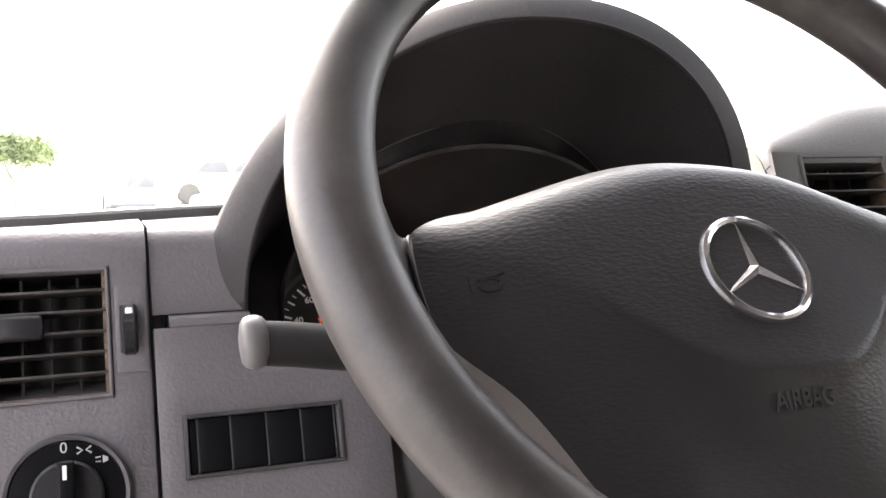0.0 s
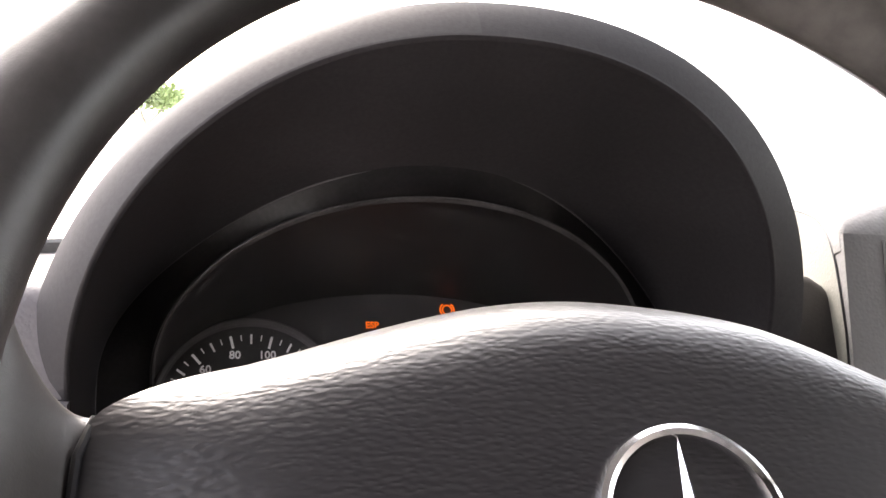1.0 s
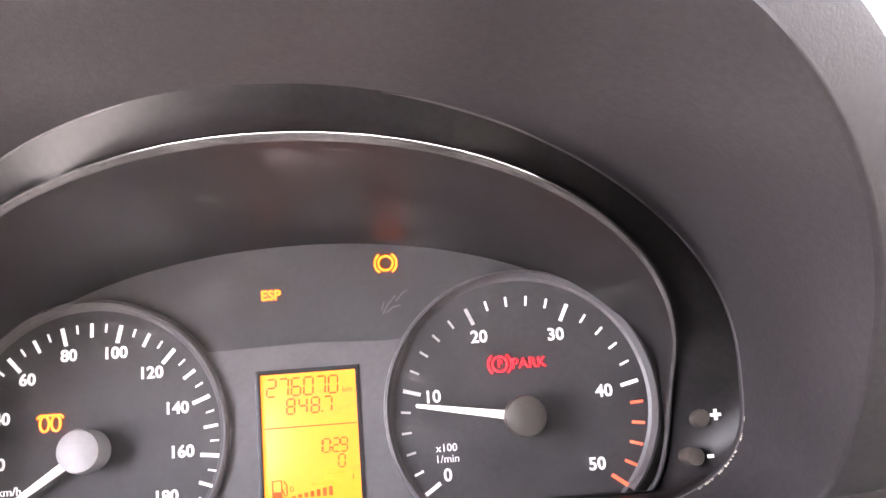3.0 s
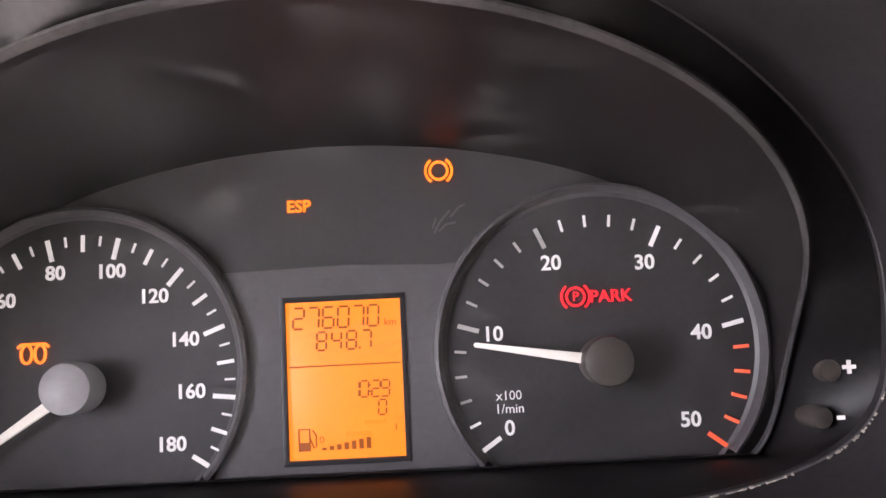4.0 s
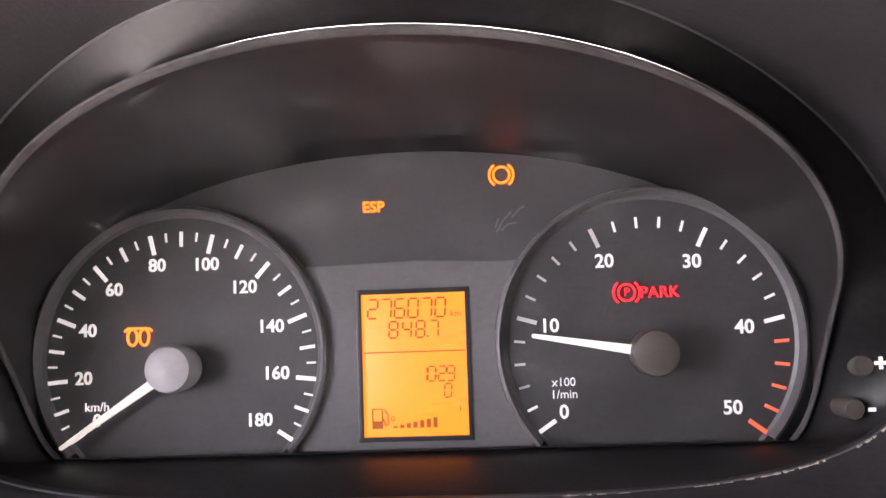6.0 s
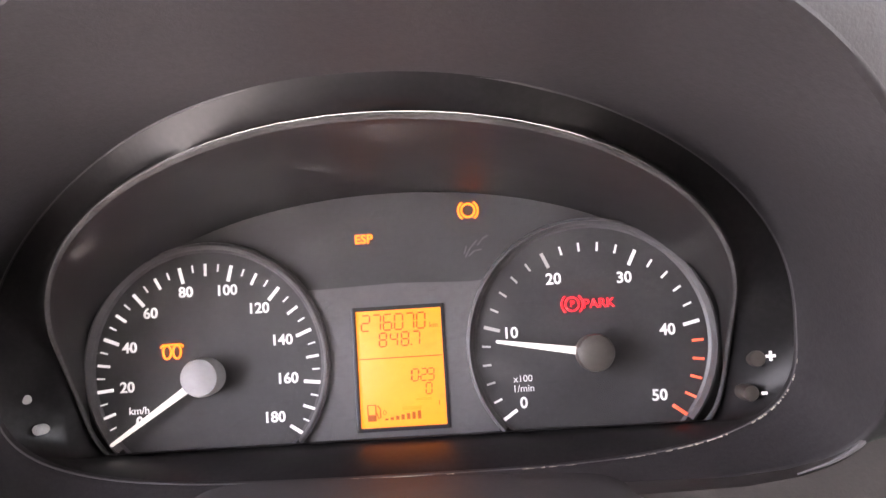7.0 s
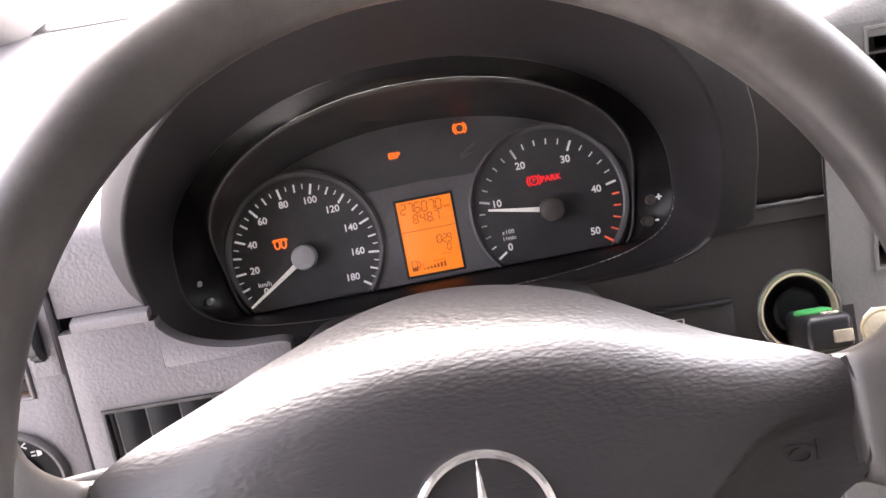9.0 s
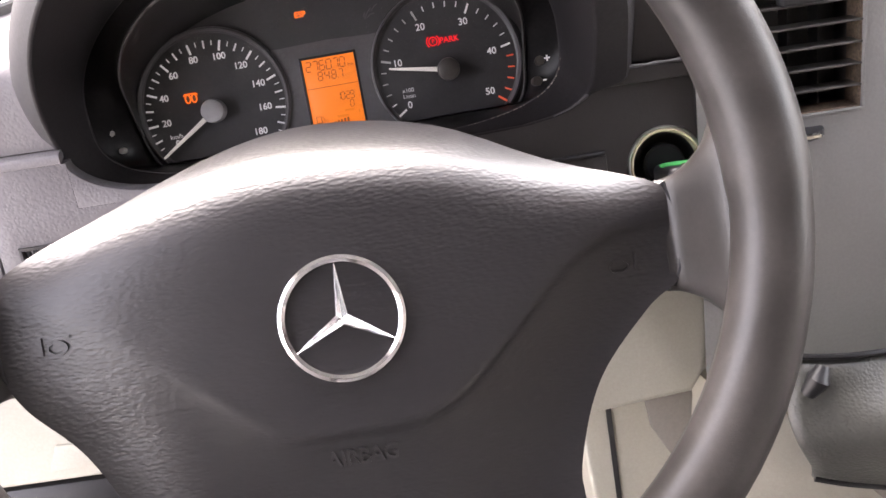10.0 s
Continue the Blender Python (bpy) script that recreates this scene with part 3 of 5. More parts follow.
def build_pod():
    """The dark panel that carries the ignition lock, beside the cluster."""
    hole = [(2.498 + 0.268 * math.cos(t), -1.125 + 0.268 * math.sin(t)) for t in [2 * math.pi * k / 120 for k in range(120)]]
    # its upper edge follows the hood's rounded corner
    edge = [(2.10, -0.41), (2.077, -0.463), (2.043, -0.52), (1.993, -0.569), (1.935, -0.607), (1.87, -0.637), (1.751, -0.673), (1.547, -0.704), (1.316, -0.715), (1.026, -0.728), (0.6, -0.74)]
    face = ring_panel([(0.6, -1.66), (2.86, -1.66), (2.86, -0.43)] + edge, hole, 0.88, 0.25)
    p = part("ignition_panel", moved(face, TO_LEFT), M_POD, dash, "dark brown plastic panel round the ignition lock")
    part("ledge", moved(cells([2.10, 2.86], [-0.53, -0.41], lambda i, j: False, 0.93, (0, 0, -0.4), 0.03, 0.012), TO_LEFT), M_POD, p)
    part("worn_edge", moved(tube([(2.14 + 0.70 * k / 12, -0.414, 0.925) for k in range(13)], [0.013 + 0.004 * math.sin(2.3 * k) for k in range(13)], 8), TO_LEFT), M_RING, p, "edge rubbed pale")
    part("worn_edge", moved(tube([(u, v, 0.878) for u, v in edge[:7]], [0.008, 0.013, 0.014, 0.013, 0.010, 0.007, 0.004], 8), TO_LEFT), M_RING, p, "corner rubbed pale")
    head = [(2.09, -0.43), (2.92, -0.43), (2.915, 0.20), (2.905, 0.32), (2.845, 0.43), (2.75, 0.495), (2.64, 0.52), (2.09, 0.53)]
    part("upper_face", moved(prism(head, -0.1, 0.87, 0.09, 4), TO_LEFT), M_POD, p)
    part("slot_lid", moved(prism([(1.53, -1.28), (2.08, -1.28), (2.08, -0.99), (1.53, -0.99)], 0.87, 0.895, 0.01), TO_LEFT), M_POD, p)
    part("slot_lip", moved(tube([(1.57, -0.98, 0.90), (1.82, -0.98, 0.915), (2.07, -0.98, 0.90)], 0.018), TO_LEFT), M_BLACK, p)
    part("marking", moved(stroke([(1.67, -1.18), (1.67, -1.05), (1.75, -1.05), (1.75, -1.18)], 0.012, 0.895, 0.899), TO_LEFT), M_WHITEDIM, p, "pale printed mark")
    return p


def ring_panel(outer, hole, w1, depth):
    """A plate with one round opening."""
    bm = bmesh.new()
    cu = sum(x for x, _ in hole) / len(hole)
    cv = sum(y for _, y in hole) / len(hole)
    n = len(hole)
    rim = []
    for hx, hy in hole:
        d = Vector((hx - cu, hy - cv)).normalized()
        best = None
        for i in range(len(outer)):
            a, b = Vector(outer[i]), Vector(outer[(i + 1) % len(outer)])
            e = b - a
            den = d.x * e.y - d.y * e.x
            if abs(den) < 1e-9:
                continue
            t = ((a.x - cu) * e.y - (a.y - cv) * e.x) / den
            s = ((a.x - cu) * d.y - (a.y - cv) * d.x) / den
            if t > 0 and -1e-6 <= s <= 1 + 1e-6 and (best is None or t < best):
                best = t
        rim.append(Vector((cu, cv)) + d * (best or 0.3))
    # pull the nearest ring point on to each corner
    for c in outer:
        k = min(range(n), key=lambda i: (rim[i] - Vector(c)).length)
        rim[k] = Vector(c)
    rows = [[(p.x, p.y, w1 - depth) for p in rim], [(p.x, p.y, w1 - 0.02) for p in rim],
            [(p.x + (cu - p.x) * 0.02, p.y + (cv - p.y) * 0.02, w1) for p in rim],
            [(x, y, w1) for x, y in hole], [(cu + (x - cu) * 0.96, cv + (y - cv) * 0.96, w1 - depth) for x, y in hole]]
    return loft([[Vector(p) for p in r] for r in rows])


build_pod()


def build_console():
    """The taller centre part with its vents."""
    c = thing("centre_console", "light grey centre console standing proud of the dashboard", "console", at=CENTRE)
    us = [2.73, 3.01, 3.92, 4.25, 5.16, 5.5]
    vs = [-2.97, -0.975, 0.565, 0.60]
    part("face", cells(us, vs, lambda i, j: j == 1 and i in (1, 3), 1.75, (0.52, 0, -1.5), 0.0, 0.012), M_CONSOLE, c)
    # rounded top, which climbs away from the driver
    rings = []
    for u, top, off in ((2.722, 0.765, 0.06), (2.735, 0.785, 0.035), (2.77, 0.805, 0.015), (2.85, 0.84, 0.004), (3.03, 0.91, 0.0), (3.24, 0.975, 0.0), (3.44, 1.05, 0.0),
                        (3.62, 1.10, 0.0), (3.80, 1.14, 0.0), (4.2, 1.19, 0.0), (4.8, 1.24, 0.0), (5.6, 1.27, 0.0), (9.0, 1.30, 0.0)):
        ring = [(1.5, 0.50), (off, 0.50)]
        for d, f in ((0.0, 0.0), (0.012, 0.2), (0.04, 0.42), (0.085, 0.62), (0.15, 0.80), (0.24, 0.93), (0.35, 1.0)):
            ring.append((d + off, 0.585 + (top - 0.585) * f))
        ring += [(0.8, top + 0.175), (1.5, top + 0.41)]
        rings.append([(u + 0.35 * d * max(0.0, 1 - (u - 2.72) / 1.2), v, 1.75 - d) for d, v in ring])
    part("crown", loft(rings, True, True, True), M_CONSOLE, c, "smooth rounded top edge", sharp=60)
    # pale cap let into the end of the console
    prof = [(0.055, -0.95), (0.057, 0.0), (0.10, 0.245), (0.15, 0.45), (0.21, 0.58), (0.29, 0.69), (0.40, 0.775), (0.52, 0.83), (0.76, 0.92), (1.25, 1.08), (1.25, -0.95)]
    bm = bmesh.new()
    near = [bm.verts.new((2.73 + 0.35 * d - 0.012, v, 1.75 - d)) for d, v in prof]
    far = [bm.verts.new((2.73 + 0.35 * d + 0.03, v, 1.75 - d)) for d, v in prof]
    bm.faces.new(near)
    bm.faces.new(far[::-1])
    for i in range(len(prof)):
        j = (i + 1) % len(prof)
        bm.faces.new((near[j], near[i], far[i], far[j]))
    bmesh.ops.recalc_face_normals(bm, faces=bm.faces)
    cap = part("end_cap", bm, M_OLIVE, c, "pale olive end cap")
    part("seam", tube([(2.73 + 0.35 * d - 0.010, v, 1.75 - d) for d, v in prof[:-1]], 0.007, 6), M_BLACK, cap, "dark joint round the cap")
    part("wing", cells([5.5, 14.0], [-2.3, 0.5], lambda i, j: False, 1.3, (0, BACK * 1.5, -1.5), 0.3, 0.02), M_CONSOLE, c)
    return c


console = build_console()


# ---- instrument cluster ----
def turned(a):
    return PANEL @ Matrix.Translation((0.0187, -0.0242, 0)) @ Matrix.Rotation(a, 4, 'Z') @ Matrix.Translation((-0.0187, 0.0242, 0))


CLUSTER = turned(CLUSTER_TURN)
SPEED, REVS = (-0.724, -0.246), (1.110, -0.242)
RING_V = -0.198  # the rings stand a little higher than the scales inside them


def hood_w(u, v):
    """The hood's ridge lies in one sloping plane."""
    return 1.39 + v + 0.05 * u


def lens_w(v):
    """The lens frame reaches further out towards its top, like a visor."""
    return 0.06 + 1.193 * (max(0.0, min(v, 0.70) + 0.59) / 1.277) ** 1.31


def oval(n, centre, left, right, up, low):
    """A closed outline of four quarters; left and right give half width and exponent above, up a height, low a depth and exponent."""
    pts = []
    for k in range(n):
        t = 2 * math.pi * k / n
        c, s = math.cos(t), math.sin(t)
        a, e = right if c >= 0 else left
        b, e = (up, e) if s >= 0 else low
        pts.append((centre[0] + a * math.copysign(abs(c) ** (2 / e), c), centre[1] + b * math.copysign(abs(s) ** (2 / e), s)))
    return pts


def lens_outline(n, off=0.0, floor_v=-0.585):
    pts = oval(n, (0.20, -0.07), (1.485 + off, 2.0), (1.489 + off, 2.06), 0.757 + off, (0.66 + off, 6.0))
    return [(x, max(y, floor_v - max(0.0, off))) for x, y in pts]


def surround_outline(n, off=0.0):
    return oval(n, (0.18, -0.12), (1.75 + off, 2.15), (1.75 + off, 2.25), 0.907 + off, (0.585 + off, 3.5))


def surround_w(v):
    return 0.42 + 0.97 * math.exp((min(v, 0.82) - 0.79) / 0.26)


def lip_outline(n, off=0.0):
    """The hood's ridge: fuller on the passenger's side than on the driver's."""
    return oval(n, (0.20, -0.30), (1.845 + off, 2.0), (1.845 + off, 2.2), 1.262 + off, (0.47 + off, 4.6))


def build_hood():
    h = thing("cluster_hood", "arched charcoal plastic hood round the instrument cluster", "hood", at=CLUSTER)
    n = 160
    bez = surround_outline(n)
    lip = lip_outline(n)
    low = [max(0.0, min(1.0, (y + 0.6) / 0.9)) for _, y in lip]
    # outside the ridge the shell slants back on the driver's side; on the other it first runs level
    away = [0.5 * (1 - math.cos(2 * math.pi * k / n)) for k in range(n)]
    band = [0.20 + 0.05 * f for f in away]
    fall = [0.02 + 0.34 * f ** 3 for f in away]

    # towards the lower passenger's corner the band narrows to a plain edge
    keep = []
    for k in range(n):
        f = max(0.0, min(1.0, (lip[k][1] + 0.60) / 0.16))
        keep.append(1.0 if lip[k][0] < 0.2 else 0.06 + 0.94 * f * f * (3 - 2 * f))

    def ring(share, more, dw, drop, side=0.0):
        out = []
        for k in range(n):
            x, y = lip_outline(n, (band[k] * share + (0.19 - 0.17 * away[k]) * side) * keep[k] + more)[k]
            out.append((x, y, hood_w(*lip[k]) + dw - fall[k] * drop - (0.53 - 0.23 * away[k]) * side))
        return out

    inner = [(x, y) for x, y, _ in ring(0.0, -0.015, 0.0, 0.0)]
    rings = [[(x, y, surround_w(y) - 0.06) for x, y in bez], [(x, y, surround_w(y)) for x, y in bez]]
    for k in (0.2, 0.4, 0.6, 0.8, 0.93, 1.0):
        rings.append([(bx + (ix - bx) * k, by + (iy - by) * k, surround_w(by) + (hood_w(lx, ly) - 0.02 - surround_w(by)) * k)
                      for (bx, by), (ix, iy), (lx, ly) in zip(bez, inner, lip)])
    part("inner_wall", loft(rings), M_HOOD, h, "matt black inner wall")
    lip_rings = [ring(0.0, more, dw, 0.0) for more, dw in ((-0.015, -0.02), (-0.007, -0.005), (0.0, 0.0), (0.012, -0.002))]
    part("lip", loft(lip_rings), M_HOOD, h, "rounded black front ridge")
    shell = [lip_rings[-1]] + [ring(share, 0.012, 0.0, drop) for share, drop in ((0.3, 0.2), (0.6, 0.5), (0.92, 0.88), (1.0, 1.05))]
    shell += [ring(1.0, 0.012, 0.0, 1.05, side) for side in (0.25, 0.6, 1.0)]
    last = shell[-1]
    for k in (0.25, 0.6, 1.0):
        shell.append([(x, y + 0.30 * k * f, w - k * (0.15 + 0.85 * f)) for (x, y, w), f in zip(last, low)])
    # the driver's side has side light put into its colour, the rest is black
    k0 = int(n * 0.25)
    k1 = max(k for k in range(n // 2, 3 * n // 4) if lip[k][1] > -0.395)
    part("cheek", loft([r[k0:k1 + 1] for r in shell], False), M_HOODLIP, h, "lighter shell side beside the dashboard, side light painted in")
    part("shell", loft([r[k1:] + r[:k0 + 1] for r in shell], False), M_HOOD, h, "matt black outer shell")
    return h


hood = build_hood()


def corner_panel():
    """The bit of dashboard below the hood's rounded corner."""
    # a rounded corner that drops from the ledge and then follows the hood's lower lip
    curve = [(-1.0 - 0.62 * math.cos(radians(2.5 * k)), -0.43 - 0.315 * math.sin(radians(2.5 * k))) for k in range(37)]
    curve = [p for p in curve if p[1] < -0.46] + [(-0.86, -0.747), (-0.80, -0.755), (-0.775, -0.775)]
    poly = [(-1.66, -0.82), (-0.775, -0.82)] + curve[::-1]
    return part("corner_panel", prism(poly, 0.98, 1.1125, 0.01), M_DASH, dash)


corner_panel()


def tick(parent, centre, angle, r0, r1, width, material):
    a = radians(angle)
    c, s = math.cos(a), math.sin(a)
    return part("tick", bar(centre[0] + r0 * c, centre[1] + r0 * s, centre[0] + r1 * c, centre[1] + r1 * s, width, 0.022, 0.028), material, parent)


def dial_ring(centre, parent):
    bm = lathe([(0.546, 0.0205), (0.560, 0.03), (0.568, 0.06), (0.577, 0.072), (0.588, 0.065), (0.597, 0.0)], (centre[0], RING_V), 96)
    keep = [f for f in bm.faces if f.calc_center_median().y > -0.583]
    bmesh.ops.delete(bm, geom=[f for f in bm.faces if f not in set(keep)], context='FACES')
    return part("ring", bm, M_RING, parent, "raised grey ring")


def dial_disc(centre, parent):
    pts = []
    for k in range(96):
        t = 2 * math.pi * k / 96
        pts.append((centre[0] + 0.57 * math.cos(t), max(RING_V + 0.57 * math.sin(t), -0.580)))
    return part("dial_face", prism(pts, 0.004, 0.02), M_DIAL, parent, "matt black dial")


def needle(parent, centre, angle, length, hub_r, hub_mat):
    a = radians(angle)
    c, s = math.cos(a), math.sin(a)
    d, q = Vector((c, s)), Vector((-s, c))
    o = Vector(centre)
    tip, root = o + d * length, o + d * 0.02
    poly = [root + q * 0.020, tip + q * 0.008, tip + d * 0.006, tip - q * 0.008, root - q * 0.020]
    nd = part("needle", prism(poly, 0.10, 0.118, 0.004), M_NEEDLE, parent, "white pointer")
    part("hub", lathe([(hub_r * 0.95, 0.03), (hub_r, 0.10), (hub_r, 0.155), (hub_r * 0.93, 0.185), (hub_r * 0.6, 0.197), (0.001, 0.2)], centre, 40), hub_mat, nd)
    return nd


def build_cluster():
    c = thing("instrument_cluster", "black instrument cluster with two dials and an amber display", "instrument cluster", at=CLUSTER)
    n = 144
    # back plate with the sloping wall up to the frame of the lens
    plate = [(0.187 + 1.46 * math.cos(2 * math.pi * k / n), max(-0.08 + 0.66 * math.sin(2 * math.pi * k / n), -0.575)) for k in range(n)]
    part("dial_plate", prism(lens_outline(n, 0.04), -0.05, 0.0), M_PLATE, c, "dark grey dial plate")
    rim = lens_outline(n)
    low = lens_outline(n, -0.015)
    # the foot of the wall leaves the whole of both dials free
    foot = []
    for k, ((px, py), (qx, qy)) in enumerate(zip(plate, lens_outline(n, 0.035))):
        f = max(0.0, min(1.0, (math.sin(2 * math.pi * k / n) + 0.05) / 0.45))
        f = f * f * (3 - 2 * f)
        foot.append((qx + (px - qx) * f, qy + (py - qy) * f))
    wall = []
    for k in range(6):
        f = k / 5
        wall.append([(px + (qx - px) * (f ** 0.8), py + (qy - py) * (f ** 0.8), (lens_w(qy) - 0.01) * f) for (px, py), (qx, qy) in zip(foot, low)])
    part("side_wall", loft(wall), M_VISOR, c, "satin dark wall sloping up to the lens frame")
    frame_rings = [lens_outline(n, -0.016), lens_outline(n, -0.013), lens_outline(n, -0.006), lens_outline(n, 0.002), lens_outline(n, 0.012)]
    ws = [-0.015, 0.002, 0.008, 0.0, -0.04]
    part("lens_frame", loft([[(x, y, lens_w(y) + w) for x, y in r] for r, w in zip(frame_rings, ws)]), M_LENSEDGE, c, "thin pale frame of the lens")
    # glossy black surround between the lens and the hood
    bez = surround_outline(n, 0.02)
    ro = lens_outline(n, 0.010)
    sur = []
    for k in range(9):
        f = k / 8
        sur.append([(ax + (bx - ax) * f, ay + (by - ay) * f, (lens_w(ay) - 0.03) * (1 - f ** 0.5) + (surround_w(by) - 0.03) * f ** 0.5) for (ax, ay), (bx, by) in zip(ro, bez)])
    part("surround", loft(sur), M_BEZEL, c, "glossy black surround, dusty towards its lower edge")
    edge = surround_outline(n, 0.005)
    rnd = random.Random(11)
    run = [(x, y, surround_w(y) + 0.009) for x, y in surround_outline(720, 0.004) if y < -0.30 and (x > -0.9)]
    run.sort(key=lambda p: math.atan2(p[1] + 0.12, (p[0] - 0.18) * 0.36))
    k = 0
    while k < len(run) - 3:
        step = rnd.randint(2, 9)
        dust = run[k:k + step]
        if len(dust) > 1 and rnd.random() < (0.8 if dust[0][0] > 0.6 else 0.45):
            part("dust_line", tube(dust, [rnd.choice((0.002, 0.003, 0.004, 0.005, 0.007)) for _ in dust], 5), M_DUST, c, "grey dust gathered in the joint")
        k += step + rnd.randint(0, 3)
    part("edge_bead", tube([(x, y, surround_w(y)) for x, y in edge], 0.008, 6, closed=True), M_LENSFRAME, c)
    # speedometer
    sp = part("speedometer", prism([(-1.30, -0.57), (-0.17, -0.57), (-0.17, -0.56), (-1.30, -0.56)], 0.001, 0.006), M_DIAL, c)
    dial_disc(SPEED, sp)
    dial_ring(SPEED, sp)
    a0, span = 212.3, 246.0
    for k in range(37):
        val = k * 5
        ang = a0 - span * val / 180
        if val % 20 == 0:
            tick(sp, SPEED, ang, 0.462, 0.540, 0.016, M_WHITE)
        elif val % 10 == 0:
            tick(sp, SPEED, ang, 0.480, 0.540, 0.013, M_WHITE)
        else:
            tick(sp, SPEED, ang, 0.502, 0.538, 0.0075, M_WHITE)
    places = {0: (-1.063, -0.446), 20: (-1.118, -0.279), 40: (-1.100, -0.091), 60: (-0.993, 0.069), 80: (-0.817, 0.160), 100: (-0.619, 0.158),
              120: (-0.468, 0.062), 140: (-0.362, -0.096), 160: (-0.344, -0.280), 180: (-0.414, -0.460)}
    for val, (u, v) in places.items():
        lettering("numeral", str(val), 0.071, u, v, 0.024, M_WHITE, sp, depth=0.003, bold=0.0014)
    lettering("unit", "km/h", 0.05, -1.064, -0.392, 0.024, M_WHITE, sp, depth=0.003)
    needle(sp, SPEED, 213.2, 0.535, 0.092, M_HUB)
    # rev counter
    rv = part("rev_counter", prism([(0.55, -0.57), (1.60, -0.57), (1.60, -0.56), (0.55, -0.56)], 0.001, 0.006), M_DIAL, c)
    dial_disc(REVS, rv)
    dial_ring(REVS, rv)
    for k in range(26):
        val = k * 2
        ang = 213.9 - 250.9 * val / 50
        # ticks from 4 to 20 are a dimmer white
        m = M_RED if val > 40 else (M_WHITEDIM if 3 < val < 21 else M_WHITE)
        if val % 10 == 0:
            tick(rv, REVS, ang, 0.447, 0.525, 0.016, m)
        else:
            tick(rv, REVS, ang, 0.470, 0.524, 0.012, m) if val > 40 else tick(rv, REVS, ang, 0.480, 0.522, 0.0095, m)
    for val in range(0, 51, 10):
        u, v = {0: (0.772, -0.462), 10: (0.730, -0.131), 20: (0.951, 0.112), 30: (1.285, 0.099), 40: (1.470, -0.159), 50: (1.409, -0.463)}[val]
        lettering("numeral", str(val), 0.074, u, v, 0.024, M_WHITE, rv, depth=0.003, bold=0.0014)
    lettering("unit", "x100", 0.046, 0.775, -0.348, 0.024, M_WHITE, rv, depth=0.003)
    lettering("unit", "1/min", 0.046, 0.775, -0.394, 0.024, M_WHITE, rv, depth=0.003)
    needle(rv, REVS, 170.2, 0.455, 0.088, M_HUBDARK)
    # display in its raised panel
    pan = part("display_panel", display_panel(), M_DISPPANEL, c, "grey panel round the display")
    part("bezel", cells([-0.022, -0.002, 0.405, 0.424], [-0.556, -0.537, 0.015, 0.034], lambda i, j: (i, j) == (1, 1), 0.036, (0, 0, -0.03), 0.0, 0.003), M_BLACK, pan)
    lcd = part("display", box(-0.004, 0.407, -0.539, 0.017, 0.01, 0.020, 0.002), M_LCD, c, "amber backlit display with dark digits")
    part("digits", seven("276070", 0.022, -0.079, 0.074, 0.021, 0.0072, 0.053), M_SEG, lcd)
    lettering("unit", "km", 0.036, 0.368, -0.068, 0.022, M_SEG, lcd, depth=0.002)
    part("digits", seven("848.7", 0.104, -0.157, 0.064, 0.021, 0.0072, 0.053), M_SEG, lcd)
    part("rule", bar(0.004, -0.212, 0.400, -0.212, 0.005, 0.021, 0.024), M_SEG, lcd)
    part("digits", seven("10:29", 0.218, -0.327, 0.056, 0.021, 0.006, 0.033), M_SEG, lcd)
    part("digits", seven("0", 0.314, -0.391, 0.052, 0.021, 0.006, 0.033), M_SEG, lcd)
    part("faint_mark", bar(0.262, -0.413, 0.338, -0.413, 0.014, 0.021, 0.023), M_SEGFAINT, lcd)
    part("faint_mark", bar(0.196, -0.452, 0.288, -0.452, 0.018, 0.021, 0.023), M_SEGFAINT, lcd)
    part("faint_mark", bar(0.374, -0.446, 0.374, -0.424, 0.004, 0.021, 0.023), M_SEG, lcd)
    for k in range(7):
        part("fuel_bar", box(0.112 + 0.026 * k, 0.128 + 0.026 * k, -0.505, -0.496 + 0.005 * k, 0.021, 0.024), M_SEG, lcd)
    part("pump_symbol", merge(box(0.030, 0.072, -0.506, -0.476, 0.021, 0.024), stroke([(0.032, -0.476), (0.032, -0.430), (0.070, -0.430), (0.070, -0.476)], 0.006, 0.021, 0.024),
                              stroke([(0.072, -0.466), (0.084, -0.496), (0.092, -0.491), (0.092, -0.452), (0.080, -0.433)], 0.005, 0.021, 0.024)), M_SEG, lcd)
    part("faint_mark", stroke(arc_pts(0.112, -0.468, 0.007, 0, 360, 10, 0.010), 0.003, 0.021, 0.023), M_SEG, lcd)
    # lamps
    bw = part("brake_lamp", merge(stroke(arc_pts(0.566, 0.471, 0.032, 0, 360, 28), 0.009, 0.004, 0.010, closed=False),
                                  stroke(arc_pts(0.566, 0.471, 0.048, -55, 55, 12), 0.009, 0.004, 0.010),
                                  stroke(arc_pts(0.566, 0.471, 0.048, 125, 235, 12), 0.009, 0.004, 0.010)), M_AMBER, c, "lit amber brake warning symbol")
    lettering("skid_lamp", "ESP", 0.060, 0.054, 0.362, 0.006, M_AMBER, c, "lit amber letters", depth=0.001, bold=0.0015)
    coil = []
    for cx in (-0.918, -0.870):
        coil.append(stroke([(cx + 0.019 * math.cos(t), -0.121 + 0.032 * math.sin(t)) for t in [2 * math.pi * k / 20 for k in range(21)]], 0.009, 0.024, 0.030))
    coil.append(stroke([(-0.950, -0.098), (-0.936, -0.086), (-0.894, -0.086), (-0.852, -0.086), (-0.838, -0.098)], 0.009, 0.024, 0.030))
    part("preheat_lamp", merge(*coil), M_AMBER, c, "lit amber coil symbol")
    lettering("park_lamp", "PARK", 0.062, 1.157, -0.015, 0.024, M_REDLAMP, c, "lit red letters", depth=0.003, bold=0.0005)
